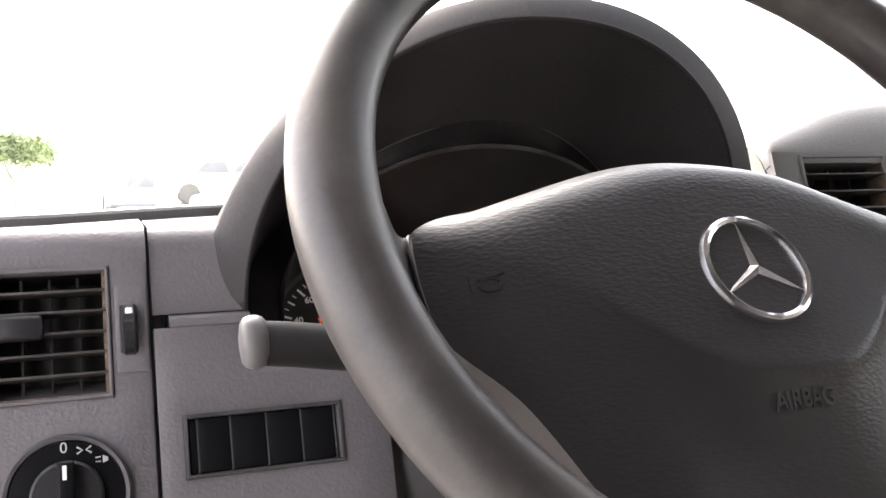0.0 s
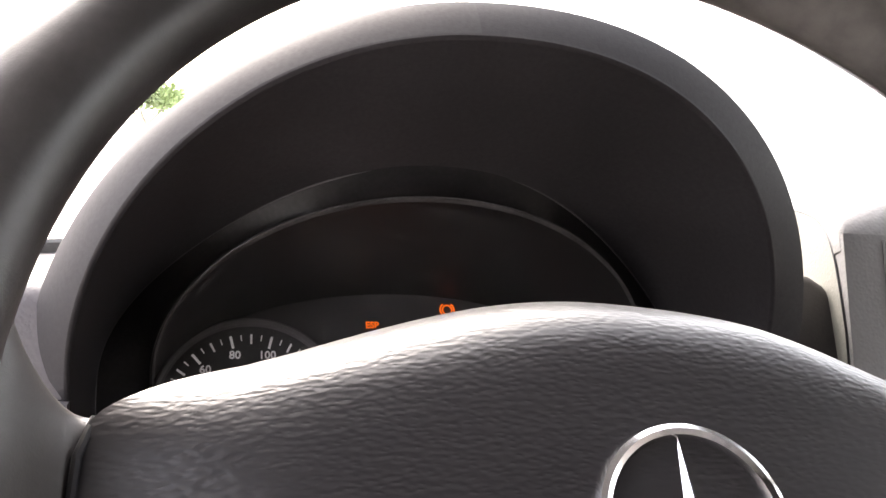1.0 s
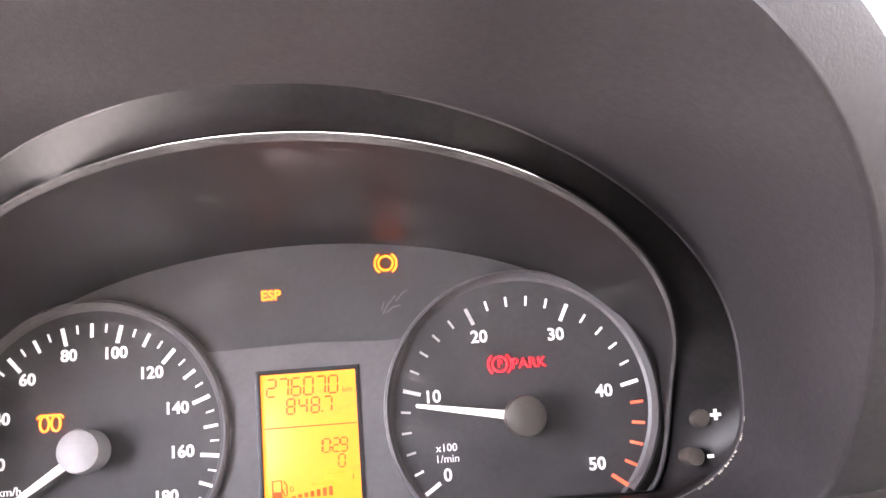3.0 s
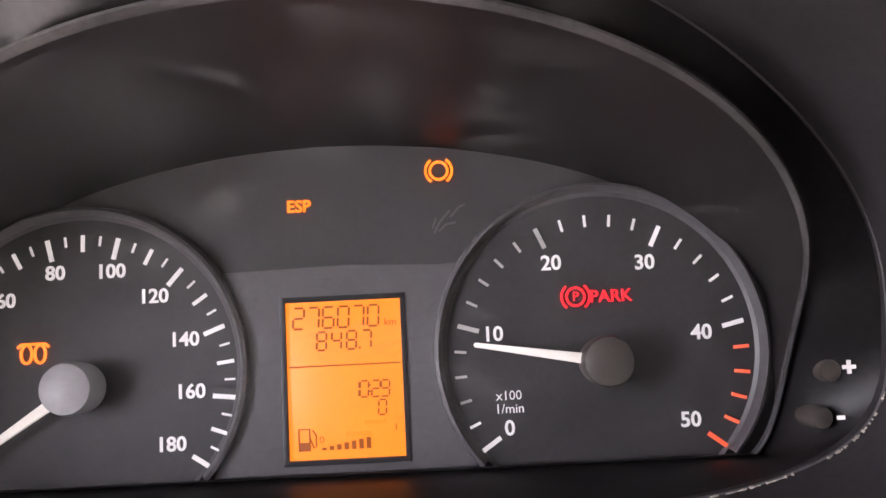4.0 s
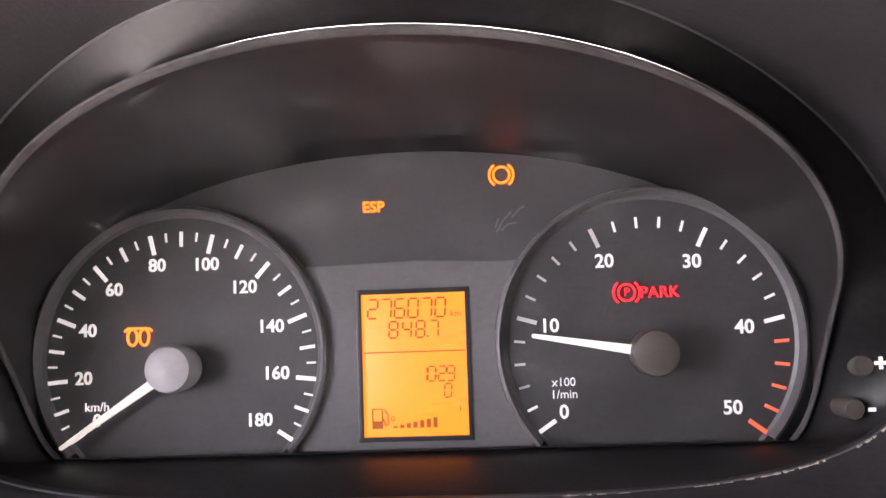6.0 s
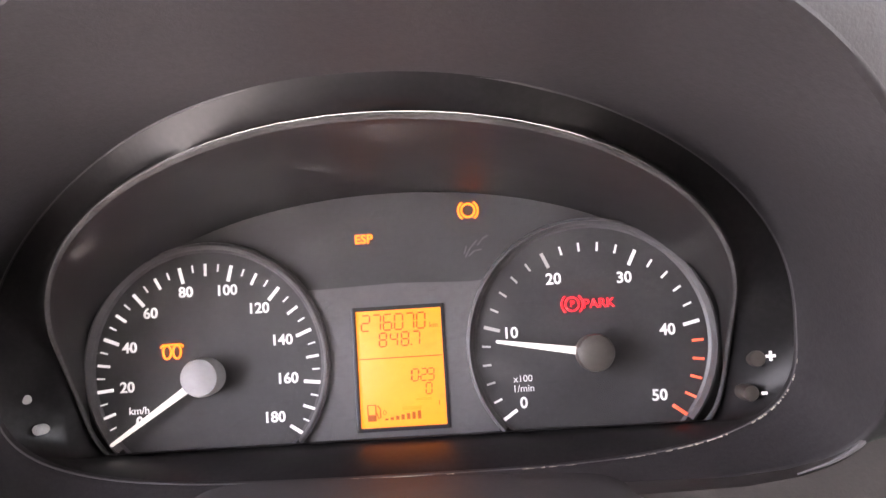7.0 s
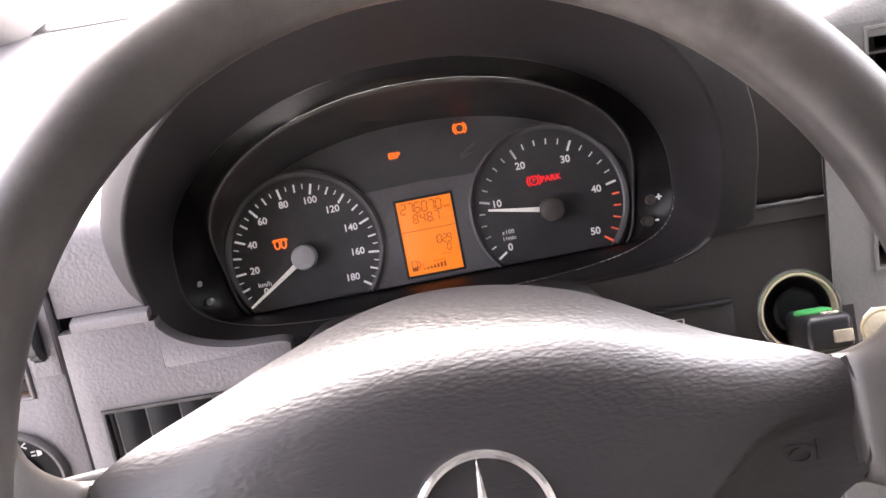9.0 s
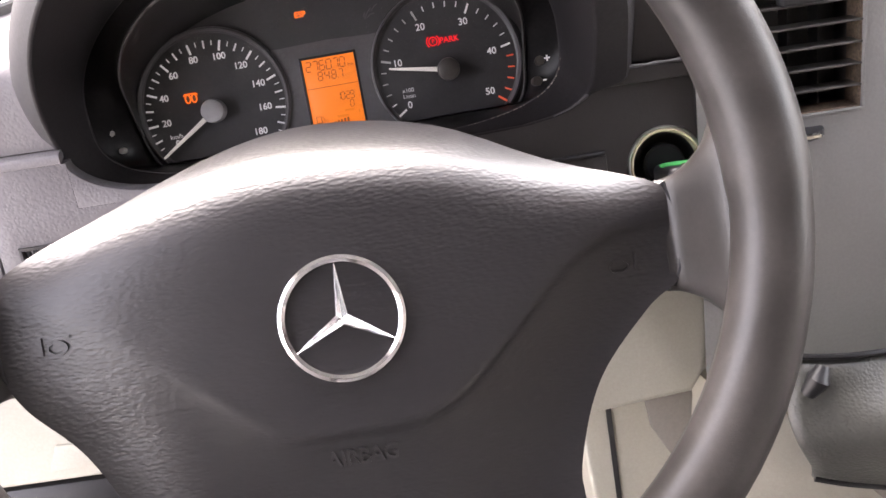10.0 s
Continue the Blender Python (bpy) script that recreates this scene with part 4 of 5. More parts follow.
    part("park_symbol", merge(stroke(arc_pts(1.031, -0.011, 0.032, 0, 360, 24), 0.008, 0.024, 0.030),
                              stroke(arc_pts(1.031, -0.011, 0.050, -50, 50, 10), 0.008, 0.024, 0.030),
                              stroke(arc_pts(1.031, -0.011, 0.050, 130, 230, 10), 0.008, 0.024, 0.030)), M_REDLAMP, c, "lit red parking brake symbol")
    lettering("park_letter", "P", 0.046, 1.032, -0.011, 0.025, M_REDLAMP, c, depth=0.002)
    # a rubbed patch on the plate beside the brake symbol
    for pts in ([(0.540, 0.245), (0.562, 0.285), (0.600, 0.325)], [(0.556, 0.25), (0.585, 0.275), (0.62, 0.28)], [(0.60, 0.30), (0.632, 0.335), (0.655, 0.345)], [(0.535, 0.262), (0.548, 0.30)]):
        part("scratch", stroke(pts, 0.007, 0.001, 0.003), M_DISPPANEL, c, "pale scratch in the plate")
    # setting buttons
    for (u, v), sign in (((1.786, -0.303), "+"), ((1.746, -0.450), "-")):
        b = part("button", lathe([(0.036, 0.20), (0.036, 0.333), (0.032, 0.341), (0.001, 0.343)], (u, v), 24), M_HUBDARK, c, "small round dark button")
        lettering("sign", sign, 0.078, u + 0.05, v + 0.006, 0.362, M_WHITE, b, depth=0.003, bold=0.003)
    part("mark", stroke([(1.856, -0.196), (1.878, -0.19), (1.898, -0.085)], 0.009, 0.34, 0.375), M_WHITEDIM, c)
    for u, v in ((-1.457, -0.287), (-1.408, -0.427)):
        part("button", lathe([(0.024, 0.25), (0.024, 0.345), (0.018, 0.352), (0.001, 0.354)], (u, v), 20), M_WHITEDIM, c, "small grey pin")
    # clear lens, a shallow curve over the dials
    rows = []
    base = lens_outline(n, -0.03)
    for k in range(7):
        f = 1 - k / 6
        rows.append([(0.205 + (x - 0.205) * f, -0.05 + (y + 0.05) * f, lens_w(-0.05 + (y + 0.05) * f) - 0.02 - 0.03 * (1 - f * f)) for x, y in base])
    lens = part("lens", loft(rows), M_LENS, c, "clear plastic lens with light scratches")
    lens.visible_shadow = False
    return c


def display_panel():
    """Raised panel between the dials, cut along their rings."""
    left = [(SPEED[0] + 0.592 * math.cos(radians(a)), RING_V + 0.592 * math.sin(radians(a))) for a in (-38, -30, -20, -10, 0, 10, 20, 30, 34)]
    right = [(REVS[0] + 0.592 * math.cos(radians(a)), RING_V + 0.592 * math.sin(radians(a))) for a in (146, 150, 160, 170, 180, 190, 200, 210, 218)]
    outline = [(-0.265, -0.582)] + left + [(-0.15, 0.133), (0.22, 0.142), (0.55, 0.128)] + right + [(0.65, -0.582)]
    us = outline[::-1]
    bm = bmesh.new()
    fr = [bm.verts.new((u, v, 0.03)) for u, v in us]
    rr = [bm.verts.new((u, v, 0.0)) for u, v in us]
    for i in range(len(us)):
        j = (i + 1) % len(us)
        bm.faces.new((fr[i], fr[j], rr[j], rr[i]))
    hole = [bm.verts.new((u, v, 0.03)) for u, v in ((-0.022, -0.556), (0.424, -0.556), (0.424, 0.034), (-0.022, 0.034))]
    edges = [bm.edges.get((fr[i], fr[(i + 1) % len(fr)])) for i in range(len(fr))]
    edges += [bm.edges.new((hole[i], hole[(i + 1) % 4])) for i in range(4)]
    bmesh.ops.triangle_fill(bm, use_beauty=True, edges=edges)
    return bm


cluster = build_cluster()


# ---- steering wheel ----
WC, WR, WT, WW = (0.36, -1.125), 1.858, 0.172, 3.395
WHEEL_SIZE = 1.05


# the wheel leans back a little further than the panel
WHEEL = (PANEL @ Matrix.Translation((0.315 * DM, -1.329 * DM, 3.409 * DM)) @ Matrix.Rotation(radians(2.0), 4, 'Y') @ Matrix.Rotation(radians(-7.5), 4, 'X')
         @ Matrix.Translation((-0.366 * DM, 1.428 * DM, -3.395 * DM)))


def smooth_closed(pts, per=6):
    """A Catmull-Rom curve through an outline."""
    out = []
    n = len(pts)
    for i in range(n):
        p0, p1, p2, p3 = (Vector(pts[(i + k - 1) % n]) for k in range(4))
        for k in range(per):
            t = k / per
            out.append(0.5 * ((2 * p1) + (p2 - p0) * t + (2 * p0 - 5 * p1 + 4 * p2 - p3) * t * t + (3 * p1 - p0 - 3 * p2 + p3) * t ** 3))
    return out


PAD = [(0.42, -0.515), (0.90, -0.615), (1.40, -0.88), (1.87, -1.085), (1.905, -1.30), (1.885, -1.50), (1.72, -1.62), (1.46, -1.90), (1.32, -2.25),
       (1.26, -2.62), (0.95, -2.78), (0.38, -2.82), (-0.20, -2.78), (-0.50, -2.60), (-0.66, -2.22), (-0.84, -1.87), (-1.06, -1.63), (-1.14, -1.47), (-1.145, -1.28), (-1.10, -1.05), (-0.60, -0.80), (-0.02, -0.565)]
PAD_MID = (0.38, -1.55)


def pad_height(u, v, f):
    """How far the airbag cover stands out, f running from its middle to its edge."""
    dome = 3.37 - 0.13 * ((u - 0.38) / 1.4) ** 2
    rim_w = 3.17 - (0.12 * max(0.0, min(1.0, (1.5 - abs(u - 0.4)) / 0.35)) + 0.40 * math.exp(-((u - 0.42) / 0.75) ** 2)) * max(0.0, min(1.0, (v + 1.4) / 0.6))
    up = max(0.0, min(1.0, (v + 1.5) / 0.5))
    blunt = 4.7 - 1.4 * math.exp(-((u - 0.42) / 0.6) ** 2)
    roll = (1 - up) * (1 - max(0.0, (f - 0.55) / 0.45) ** 2.6) + up * (1 - max(0.0, (f - 0.47) / 0.53) ** blunt)
    h = rim_w + (dome - rim_w) * roll
    # below a soft crease, which runs from horn mark to horn mark under the emblem, the cover falls away
    x = max(0.0, min(1.0, (abs(u - 0.38) - 0.2) / 1.05))
    below = -1.93 + 0.66 * x * x * (3 - 2 * x) - v
    soft = 0.02 * math.log1p(math.exp(min(40.0, below / 0.02)))
    side = max(0.0, min(1.0, (u + 0.55) / 0.75))
    side = side * side * (3 - 2 * side)
    h -= (0.18 * (1 - math.exp(-soft / 0.42)) * (0.35 + 0.65 * side) + 0.022 * side / (1 + math.exp(max(-40.0, min(40.0, -below / 0.012))))) * roll
    return h


def pad_w(u, v):
    """The cover's height at a place inside its outline."""
    d = Vector((u - PAD_MID[0], v - PAD_MID[1]))
    best = 9.0
    edge = smooth_closed(PAD, 8)
    for i in range(len(edge)):
        a, b = edge[i], edge[(i + 1) % len(edge)]
        e = b - a
        den = d.x * e.y - d.y * e.x
        if abs(den) < 1e-9:
            continue
        t = ((a.x - PAD_MID[0]) * e.y - (a.y - PAD_MID[1]) * e.x) / den
        q = ((a.x - PAD_MID[0]) * d.y - (a.y - PAD_MID[1]) * d.x) / den
        if t > 0 and 0 <= q <= 1:
            best = min(best, t)
    return pad_height(u, v, min(1.0, 1 / best))


def build_wheel():
    s = thing("steering_wheel", "worn dark grey steering wheel with a grained airbag cover", "steering wheel", at=WHEEL)
    # rim, a little thicker at the grips
    rings = []
    n, m = 128, 20
    for i in range(n):
        t = 2 * math.pi * i / n
        c, sn = math.cos(t), math.sin(t)
        r = WT * (1 + 0.06 * math.exp(-((math.degrees(t) - 8) / 25) ** 2) + 0.06 * math.exp(-((math.degrees(t) - 172) / 25) ** 2))
        rings.append([(WC[0] + (WR + r * math.cos(2 * math.pi * k / m)) * c, WC[1] + (WR + r * math.cos(2 * math.pi * k / m)) * sn,
                       WW + 0.05 * (1 + c) + r * math.sin(2 * math.pi * k / m)) for k in range(m)])
    rings.append(rings[0])
    bm = loft(rings)
    bmesh.ops.remove_doubles(bm, verts=bm.verts, dist=1e-5)
    part("rim", bm, M_RIM, s, "worn rubbery rim, paler on top from wear and painted light")
    # airbag cover
    edge = smooth_closed(PAD, 12)
    fs = [0.02 + 0.0125 * k for k in range(71)] + [0.91, 0.93, 0.95, 0.97, 0.985, 0.995, 1.0]
    rows = []
    for f in fs:
        row = []
        for p in edge:
            u, v = PAD_MID[0] + (p.x - PAD_MID[0]) * f, PAD_MID[1] + (p.y - PAD_MID[1]) * f
            row.append((u, v, pad_height(u, v, f)))
        rows.append(row)
    part("airbag_cover", loft(rows, True, True, False), M_LEATHER, s, "charcoal grained airbag cover", sharp=60)
    side = [rows[-1], [(p.x, p.y, pad_height(p.x, p.y, 1.0) - 0.08) for p in edge],
            [(PAD_MID[0] + (p.x - PAD_MID[0]) * 0.97, PAD_MID[1] + (p.y - PAD_MID[1]) * 0.97, 2.66) for p in edge]]
    part("cover_side", loft(side, True, False, True), M_POD, s, "plain dark side of the cover", sharp=60)
    # spokes between cover and rim
    for side in (1, -1):
        sec = []
        for k in range(15):
            x = 1.845 + 0.32 * k / 14
            q = max(0.0, min(1.0, (x - 1.86) / 0.21))
            g = 1 - math.sqrt(1 - 0.97 * q * q)
            e = q * q * (3 - 2 * q)
            vt, vb, wt = -1.055 + 0.40 * g, -1.57 - 0.36 * g, 3.17 + (0.31 if side > 0 else 0.25) * e
            u = x if side > 0 else 0.72 - x
            vm, hv = (vt + vb) / 2, (vt - vb) / 2
            sec.append([(u, vm + hv * math.copysign(abs(math.cos(t)) ** 0.55, math.cos(t)), wt - 0.07 + (0.07 if math.sin(t) > 0 else 0.13) * math.copysign(abs(math.sin(t)) ** 0.7, math.sin(t)))
                        for t in [2 * math.pi * i / 32 for i in range(32)]])
        part("spoke", loft(sec, True, True, True), M_RIM, s, "smooth grey spoke flaring into the rim", sharp=60)
    for sgn, u in ((1, 1.905), (-1, -1.15)):
        part("joint", tube([(u - 0.03 * sgn, -1.07, 3.15), (u, -1.18, 3.182), (u + 0.004 * sgn, -1.33, 3.185), (u - 0.01 * sgn, -1.46, 3.175), (u - 0.04 * sgn, -1.54, 3.14)], 0.013, 8), M_BLACK, s, "dark joint line")
    # lower spokes, run from the cover to the rim
    for x0, x1 in ((1.0, 1.12), (-0.24, -0.36)):
        sec = []
        for k in range(6):
            f = k / 5
            u, v = x0 + (x1 - x0) * f, -2.55 - 0.55 * f
            hw = 0.26 + 0.10 * f * f
            sec.append([(u + hw * math.copysign(abs(math.cos(t)) ** 0.6, math.cos(t)), v, 2.90 + 0.45 * f + 0.12 * math.sin(t)) for t in [2 * math.pi * i / 20 for i in range(20)]])
        part("spoke", loft(sec, True, True, True), M_SPOKE, s)
    # round emblem: a ring with three tapering arms
    em = (0.366, -1.428)
    e = part("emblem", lathe([(0.275, 3.30), (0.275, 3.352), (0.2, 3.356), (0.001, 3.358)], em, 64), M_EMBLEMBACK, s, "black badge disc")
    part("badge_ring", lathe([(0.236, 3.35), (0.233, 3.372), (0.240, 3.390), (0.255, 3.398), (0.270, 3.390), (0.278, 3.370), (0.278, 3.33)], em, 72), M_CHROME, e, "chrome ring")
    for k in range(3):
        a = radians(90 + 120 * k)
        d, q = Vector((math.cos(a), math.sin(a))), Vector((-math.sin(a), math.cos(a)))
        o = Vector(em)
        bm = bmesh.new()
        tip = o + d * 0.240
        l0, r0 = o + d * 0.022 + q * 0.036, o + d * 0.022 - q * 0.036
        vs = [bm.verts.new((*o, 3.395)), bm.verts.new((*tip, 3.372)), bm.verts.new((*l0, 3.358)), bm.verts.new((*r0, 3.358)), bm.verts.new((*tip, 3.355)), bm.verts.new((*(o - d * 0.02), 3.358))]
        for f in ((0, 1, 2), (0, 3, 1), (2, 1, 4), (3, 4, 1), (0, 2, 5), (0, 5, 3)):
            bm.faces.new([vs[i] for i in f])
        part("badge_arm", bm, M_CHROME, e, "bevelled chrome arm", sharp=10)
    # moulded horn marks and letters
    for u, v, sgn in ((-0.87, -1.36, 1), (1.62, -1.40, -1)):
        x = u - 0.07 * sgn
        bm = merge(stroke([(x, v + 0.04), (x, v - 0.04)], 0.010, -0.03, 0.010),
                   stroke([(x + 0.02 * sgn, v + 0.012), (x + 0.06 * sgn, v + 0.024), (x + 0.14 * sgn, v + 0.032)], 0.010, -0.03, 0.010),
                   stroke([(x + 0.075 * sgn + 0.045 * math.cos(t), v - 0.012 + 0.028 * math.sin(t)) for t in [2 * math.pi * k / 16 for k in range(17)]], 0.009, -0.03, 0.010))
        for p in bm.verts:
            p.co.z += pad_w(p.co.x, p.co.y)
        part("horn_mark", bm, M_LEATHER, s, "moulded horn symbol")
    word = lettering("moulded_letters", "AIRBAG", 0.105, 0.36, -2.035, 0.0, M_LETTER, s, "raised grey letters", depth=0.008, stretch=0.85, bold=0.001)
    for v in word.data.vertices:
        v.co.z += (pad_w(v.co.x / DM, v.co.y / DM) + 0.003) * DM
    return s


wheel = build_wheel()
for p in wheel.children_recursive:
    p.data.transform(Matrix.Translation((0.366 * DM, -1.428 * DM, 3.395 * DM)) @ Matrix.Scale(WHEEL_SIZE, 4) @ Matrix.Translation((-0.366 * DM, 1.428 * DM, -3.395 * DM)))


def build_column():
    c = thing("steering_column", "dark plastic steering column cover behind the wheel", "steering column")
    rings = []
    for w, k in ((0.55, 1.0), (0.75, 1.0), (1.5, 0.98), (1.95, 0.95), (2.1, 0.9), (2.6, 0.8), (2.75, 0.72)):
        rings.append([(p[0], p[1], w) for p in superpts(0.275, -1.22, 0.97 * k, 0.53 * k, 0.60 * k, 8.0, 5.0, 64)])
    part("cover", loft(rings, True, True, True), M_HOODLIP, c)
    part("hub", lathe([(0.5, 2.6), (0.5, 2.95), (0.1, 2.97)], (0.40, -1.35), 32, True, True), M_BLACK, c)
    return c


column = build_column()


def build_stalk():
    c = thing("indicator_stalk", "grey plastic indicator stalk beside the wheel", "stalk")
    path = [(-0.62, -1.19, 2.05), (-1.08, -1.195, 2.25), (-1.38, -1.20, 2.36), (-1.55, -1.20, 2.42), (-1.69, -1.20, 2.48), (-1.83, -1.20, 2.52)]
    rings = []
    for (u, v, w), hv, hw in zip(path, (0.09, 0.105, 0.118, 0.118, 0.115, 0.11), (0.06, 0.08, 0.085, 0.055, 0.05, 0.07)):
        rings.append([(u, v + hv * math.copysign(abs(math.cos(t)) ** 0.8, math.cos(t)), w + hw * math.sin(t)) for t in [2 * math.pi * k / 28 for k in range(28)]])
    part("arm", loft(rings, True, True, True), M_STALKDARK, c, "dark grey arm with a thumb hollow", sharp=60)
    tip = []
    for k, f in ((-0.03, 0.80), (-0.015, 0.93), (0.01, 1.0), (0.04, 1.0), (0.065, 0.93), (0.082, 0.78), (0.09, 0.45)):
        tip.append([(-1.85 - k, -1.19 + 0.128 * f * math.copysign(abs(math.cos(t)) ** 0.85, math.cos(t)), 2.52 + 0.11 * f * math.sin(t)) for t in [2 * math.pi * i / 28 for i in range(28)]])
    part("end_cap", loft(tip, True, True, True), M_STALK, c, "paler rounded end cap", sharp=60)
    part("wiper_mark", merge(stroke(arc_pts(-1.25, -1.225, 0.03, 0, 360, 16, 0.022), 0.008, 2.36, 2.394), stroke([(-1.25, -1.25), (-1.25, -1.268)], 0.008, 2.35, 2.388)), M_WHITEDIM, c, "pale printed symbol")
    return c


stalk = build_stalk()


# ---- vents and switches ----
def build_vent(name_label, u0, u1, v0, v1, w, slats, knob, group, wheel_side):
    c = thing("air_vent", name_label, "air vent", group, at=LEFT if wheel_side == "right" else CENTRE)
    t = 0.022
    part("frame", cells([u0 - t, u0, u1, u1 + t], [v0 - t, v0, v1, v1 + t], lambda i, j: (i, j) == (1, 1), w + 0.02, (0, 0, -0.12), 0.0, 0.012), M_DASH if wheel_side == "right" else M_CONSOLE, c)
    depth = 0.45
    duct = box(u0 - 0.006, u1 + 0.006, v0 - 0.006, v1 + 0.006, w - depth, w - 0.002)
    bmesh.ops.delete(duct, geom=[f for f in duct.faces if f.calc_center_median().z > w - 0.01], context='FACES')
    part("duct", duct, M_VENTSLAT, c, "black duct dusted brown")
    n = slats
    for k in range(n):
        v = v0 + (v1 - v0) * (k + 1.05) / (n + 1)
        b = box(u0, u1, v - 0.009, v + 0.009, w - 0.16, w + 0.005, 0.006)
        part("slat", b, M_SLATDUST, c, "dusty dark slat")
    for k in range(3):
        u = u0 + (u1 - u0) * (k + 1) / 4
        part("upright_slat", box(u - 0.008, u + 0.008, v0, v1, w - 0.36, w - 0.2), M_VENTSLAT, c)
    ku = (u0 + u1) / 2 - (0.19 if wheel_side == "right" else 0.0)
    kv = v0 + (v1 - v0) * knob
    part("slider", box(ku - 0.16, ku + 0.16, kv - 0.075, kv + 0.075, w - 0.05, w + 0.07, 0.035, 3), M_BLACK, c, "rounded black slider")
    part("dust", merge(box(u1 - 0.018, u1, v0, v1, w - 0.2, w - 0.01), box(u0, u1, v0, v0 + 0.010, w - 0.2, w - 0.01)), M_VENTDUST, c, "brown dust along the edge")
    if wheel_side == "right":
        well = cells([u1 + 0.05, u1 + 0.08, u1 + 0.175, u1 + 0.238], [v0 + 0.115, v0 + 0.24, v1 - 0.235, v1 - 0.11], lambda i, j: (i, j) == (1, 1), w + 0.012, (0, 0, -0.06), 0.0, 0.008)
        part("wheel_surround", well, M_DASH, c)
        part("thumbwheel", thumb((u1 + 0.127, (v0 + v1) / 2, w - 0.03), 0.17, 0.075, True), M_BLACK, c, "ribbed black thumbwheel")
        part("print", box(u1 + 0.106, u1 + 0.150, (v0 + v1) / 2 + 0.02, (v0 + v1) / 2 + 0.12, w + 0.08, w + 0.118, 0.01), M_WHITE, c, "white printed mark")
        part("print", stroke(arc_pts(u1 + 0.127, (v0 + v1) / 2 - 0.085, 0.022, 0, 360, 12), 0.01, w + 0.055, w + 0.085), M_WHITEDIM, c)
    else:
        part("thumbwheel", thumb((ku, v0 - 0.13, w - 0.03), 0.17, 0.07, False), M_BLACK, c, "ribbed black thumbwheel")
        part("wheel_print", box(ku - 0.09, ku + 0.09, v0 - 0.14, v0 - 0.12, w + 0.09, w + 0.142), M_STEEL, c, "pale worn line")
    return c


def thumb(mid, r, width, upright):
    n = 40
    rings = []
    for off, k in ((-width / 2, 0.9), (-width / 2 + 0.01, 1.0), (width / 2 - 0.01, 1.0), (width / 2, 0.9)):
        ring = []
        for i in range(n):
            a = 2 * math.pi * i / n
            rr = r * k * (1.0 if i % 2 else 0.955)
            p = (off, rr * math.cos(a), rr * math.sin(a)) if upright else (rr * math.cos(a), off, rr * math.sin(a))
            ring.append((mid[0] + p[0], mid[1] + p[1], mid[2] + p[2]))
        rings.append(ring)
    return loft(rings, True, True, True)


build_vent("grey framed side vent with dusty black slats", -3.15, -2.498, -0.848, -0.085, 1.10, 5, 0.56, "dashboard vents", "right")
build_vent("tall grey framed centre vent with dusty black slats", 3.03, 3.90, -0.955, 0.545, 1.75, 9, 0.56, "dashboard vents", "below")
build_vent("tall grey framed centre vent with dusty black slats", 4.27, 5.14, -0.955, 0.545, 1.75, 9, 0.56, "dashboard vents", "below")


def build_lamp_switch():
    c = thing("lamp_switch", "round black headlamp switch in the dashboard", "switch", at=LEFT)
    o = (-2.755, -1.42)
    part("bezel", lathe([(0.357, 1.08), (0.357, 1.135), (0.342, 1.155), (0.322, 1.15), (0.315, 1.10)], o, 64), M_LENSFRAME, c)
    part("plate", lathe([(0.315, 1.09), (0.312, 1.135), (0.24, 1.14), (0.2, 1.14)], o, 64), M_GLOSSBLACK, c)
    part("dial", lathe([(0.205, 1.12), (0.20, 1.19), (0.185, 1.205), (0.001, 1.205)], o, 48), M_BLACK, c)
    grip = prism([(o[0] - 0.05, o[1] - 0.19), (o[0] + 0.05, o[1] - 0.19), (o[0] + 0.045, o[1] + 0.19), (o[0] - 0.045, o[1] + 0.19)], 1.18, 1.33, 0.02, 3)
    part("grip", grip, M_GLOSSBLACK, c, "upright turning grip")
    part("pointer", bar(o[0] - 0.005, o[1] + 0.09, o[0] - 0.005, o[1] + 0.17, 0.022, 1.325, 1.336), M_WHITE, c)
    lettering("mark", "0", 0.09, o[0] - 0.012, o[1] + 0.275, 1.142, M_WHITEDIM, c, depth=0.002)
    a = (o[0] + 0.100, o[1] + 0.254)
    part("side_lamp_mark", merge(stroke([(a[0] - 0.04, a[1] - 0.02), (a[0] - 0.01, a[1]), (a[0] - 0.04, a[1] + 0.02)], 0.01, 1.138, 1.144),
                                 stroke([(a[0] + 0.04, a[1] - 0.02), (a[0] + 0.01, a[1]), (a[0] + 0.04, a[1] + 0.02)], 0.01, 1.138, 1.144)), M_WHITEDIM, c)
    b = (o[0] + 0.200, o[1] + 0.190)
    part("headlamp_mark", merge(prism([(b[0], b[1] - 0.022), (b[0] + 0.03, b[1] - 0.012), (b[0] + 0.03, b[1] + 0.012), (b[0], b[1] + 0.022)], 1.138, 1.144),
                                bar(b[0] - 0.04, b[1] + 0.012, b[0] - 0.01, b[1] + 0.015, 0.008, 1.138, 1.144), bar(b[0] - 0.04, b[1] - 0.012, b[0] - 0.01, b[1] - 0.012, 0.008, 1.138, 1.144)), M_WHITEDIM, c)
    return c


build_lamp_switch()


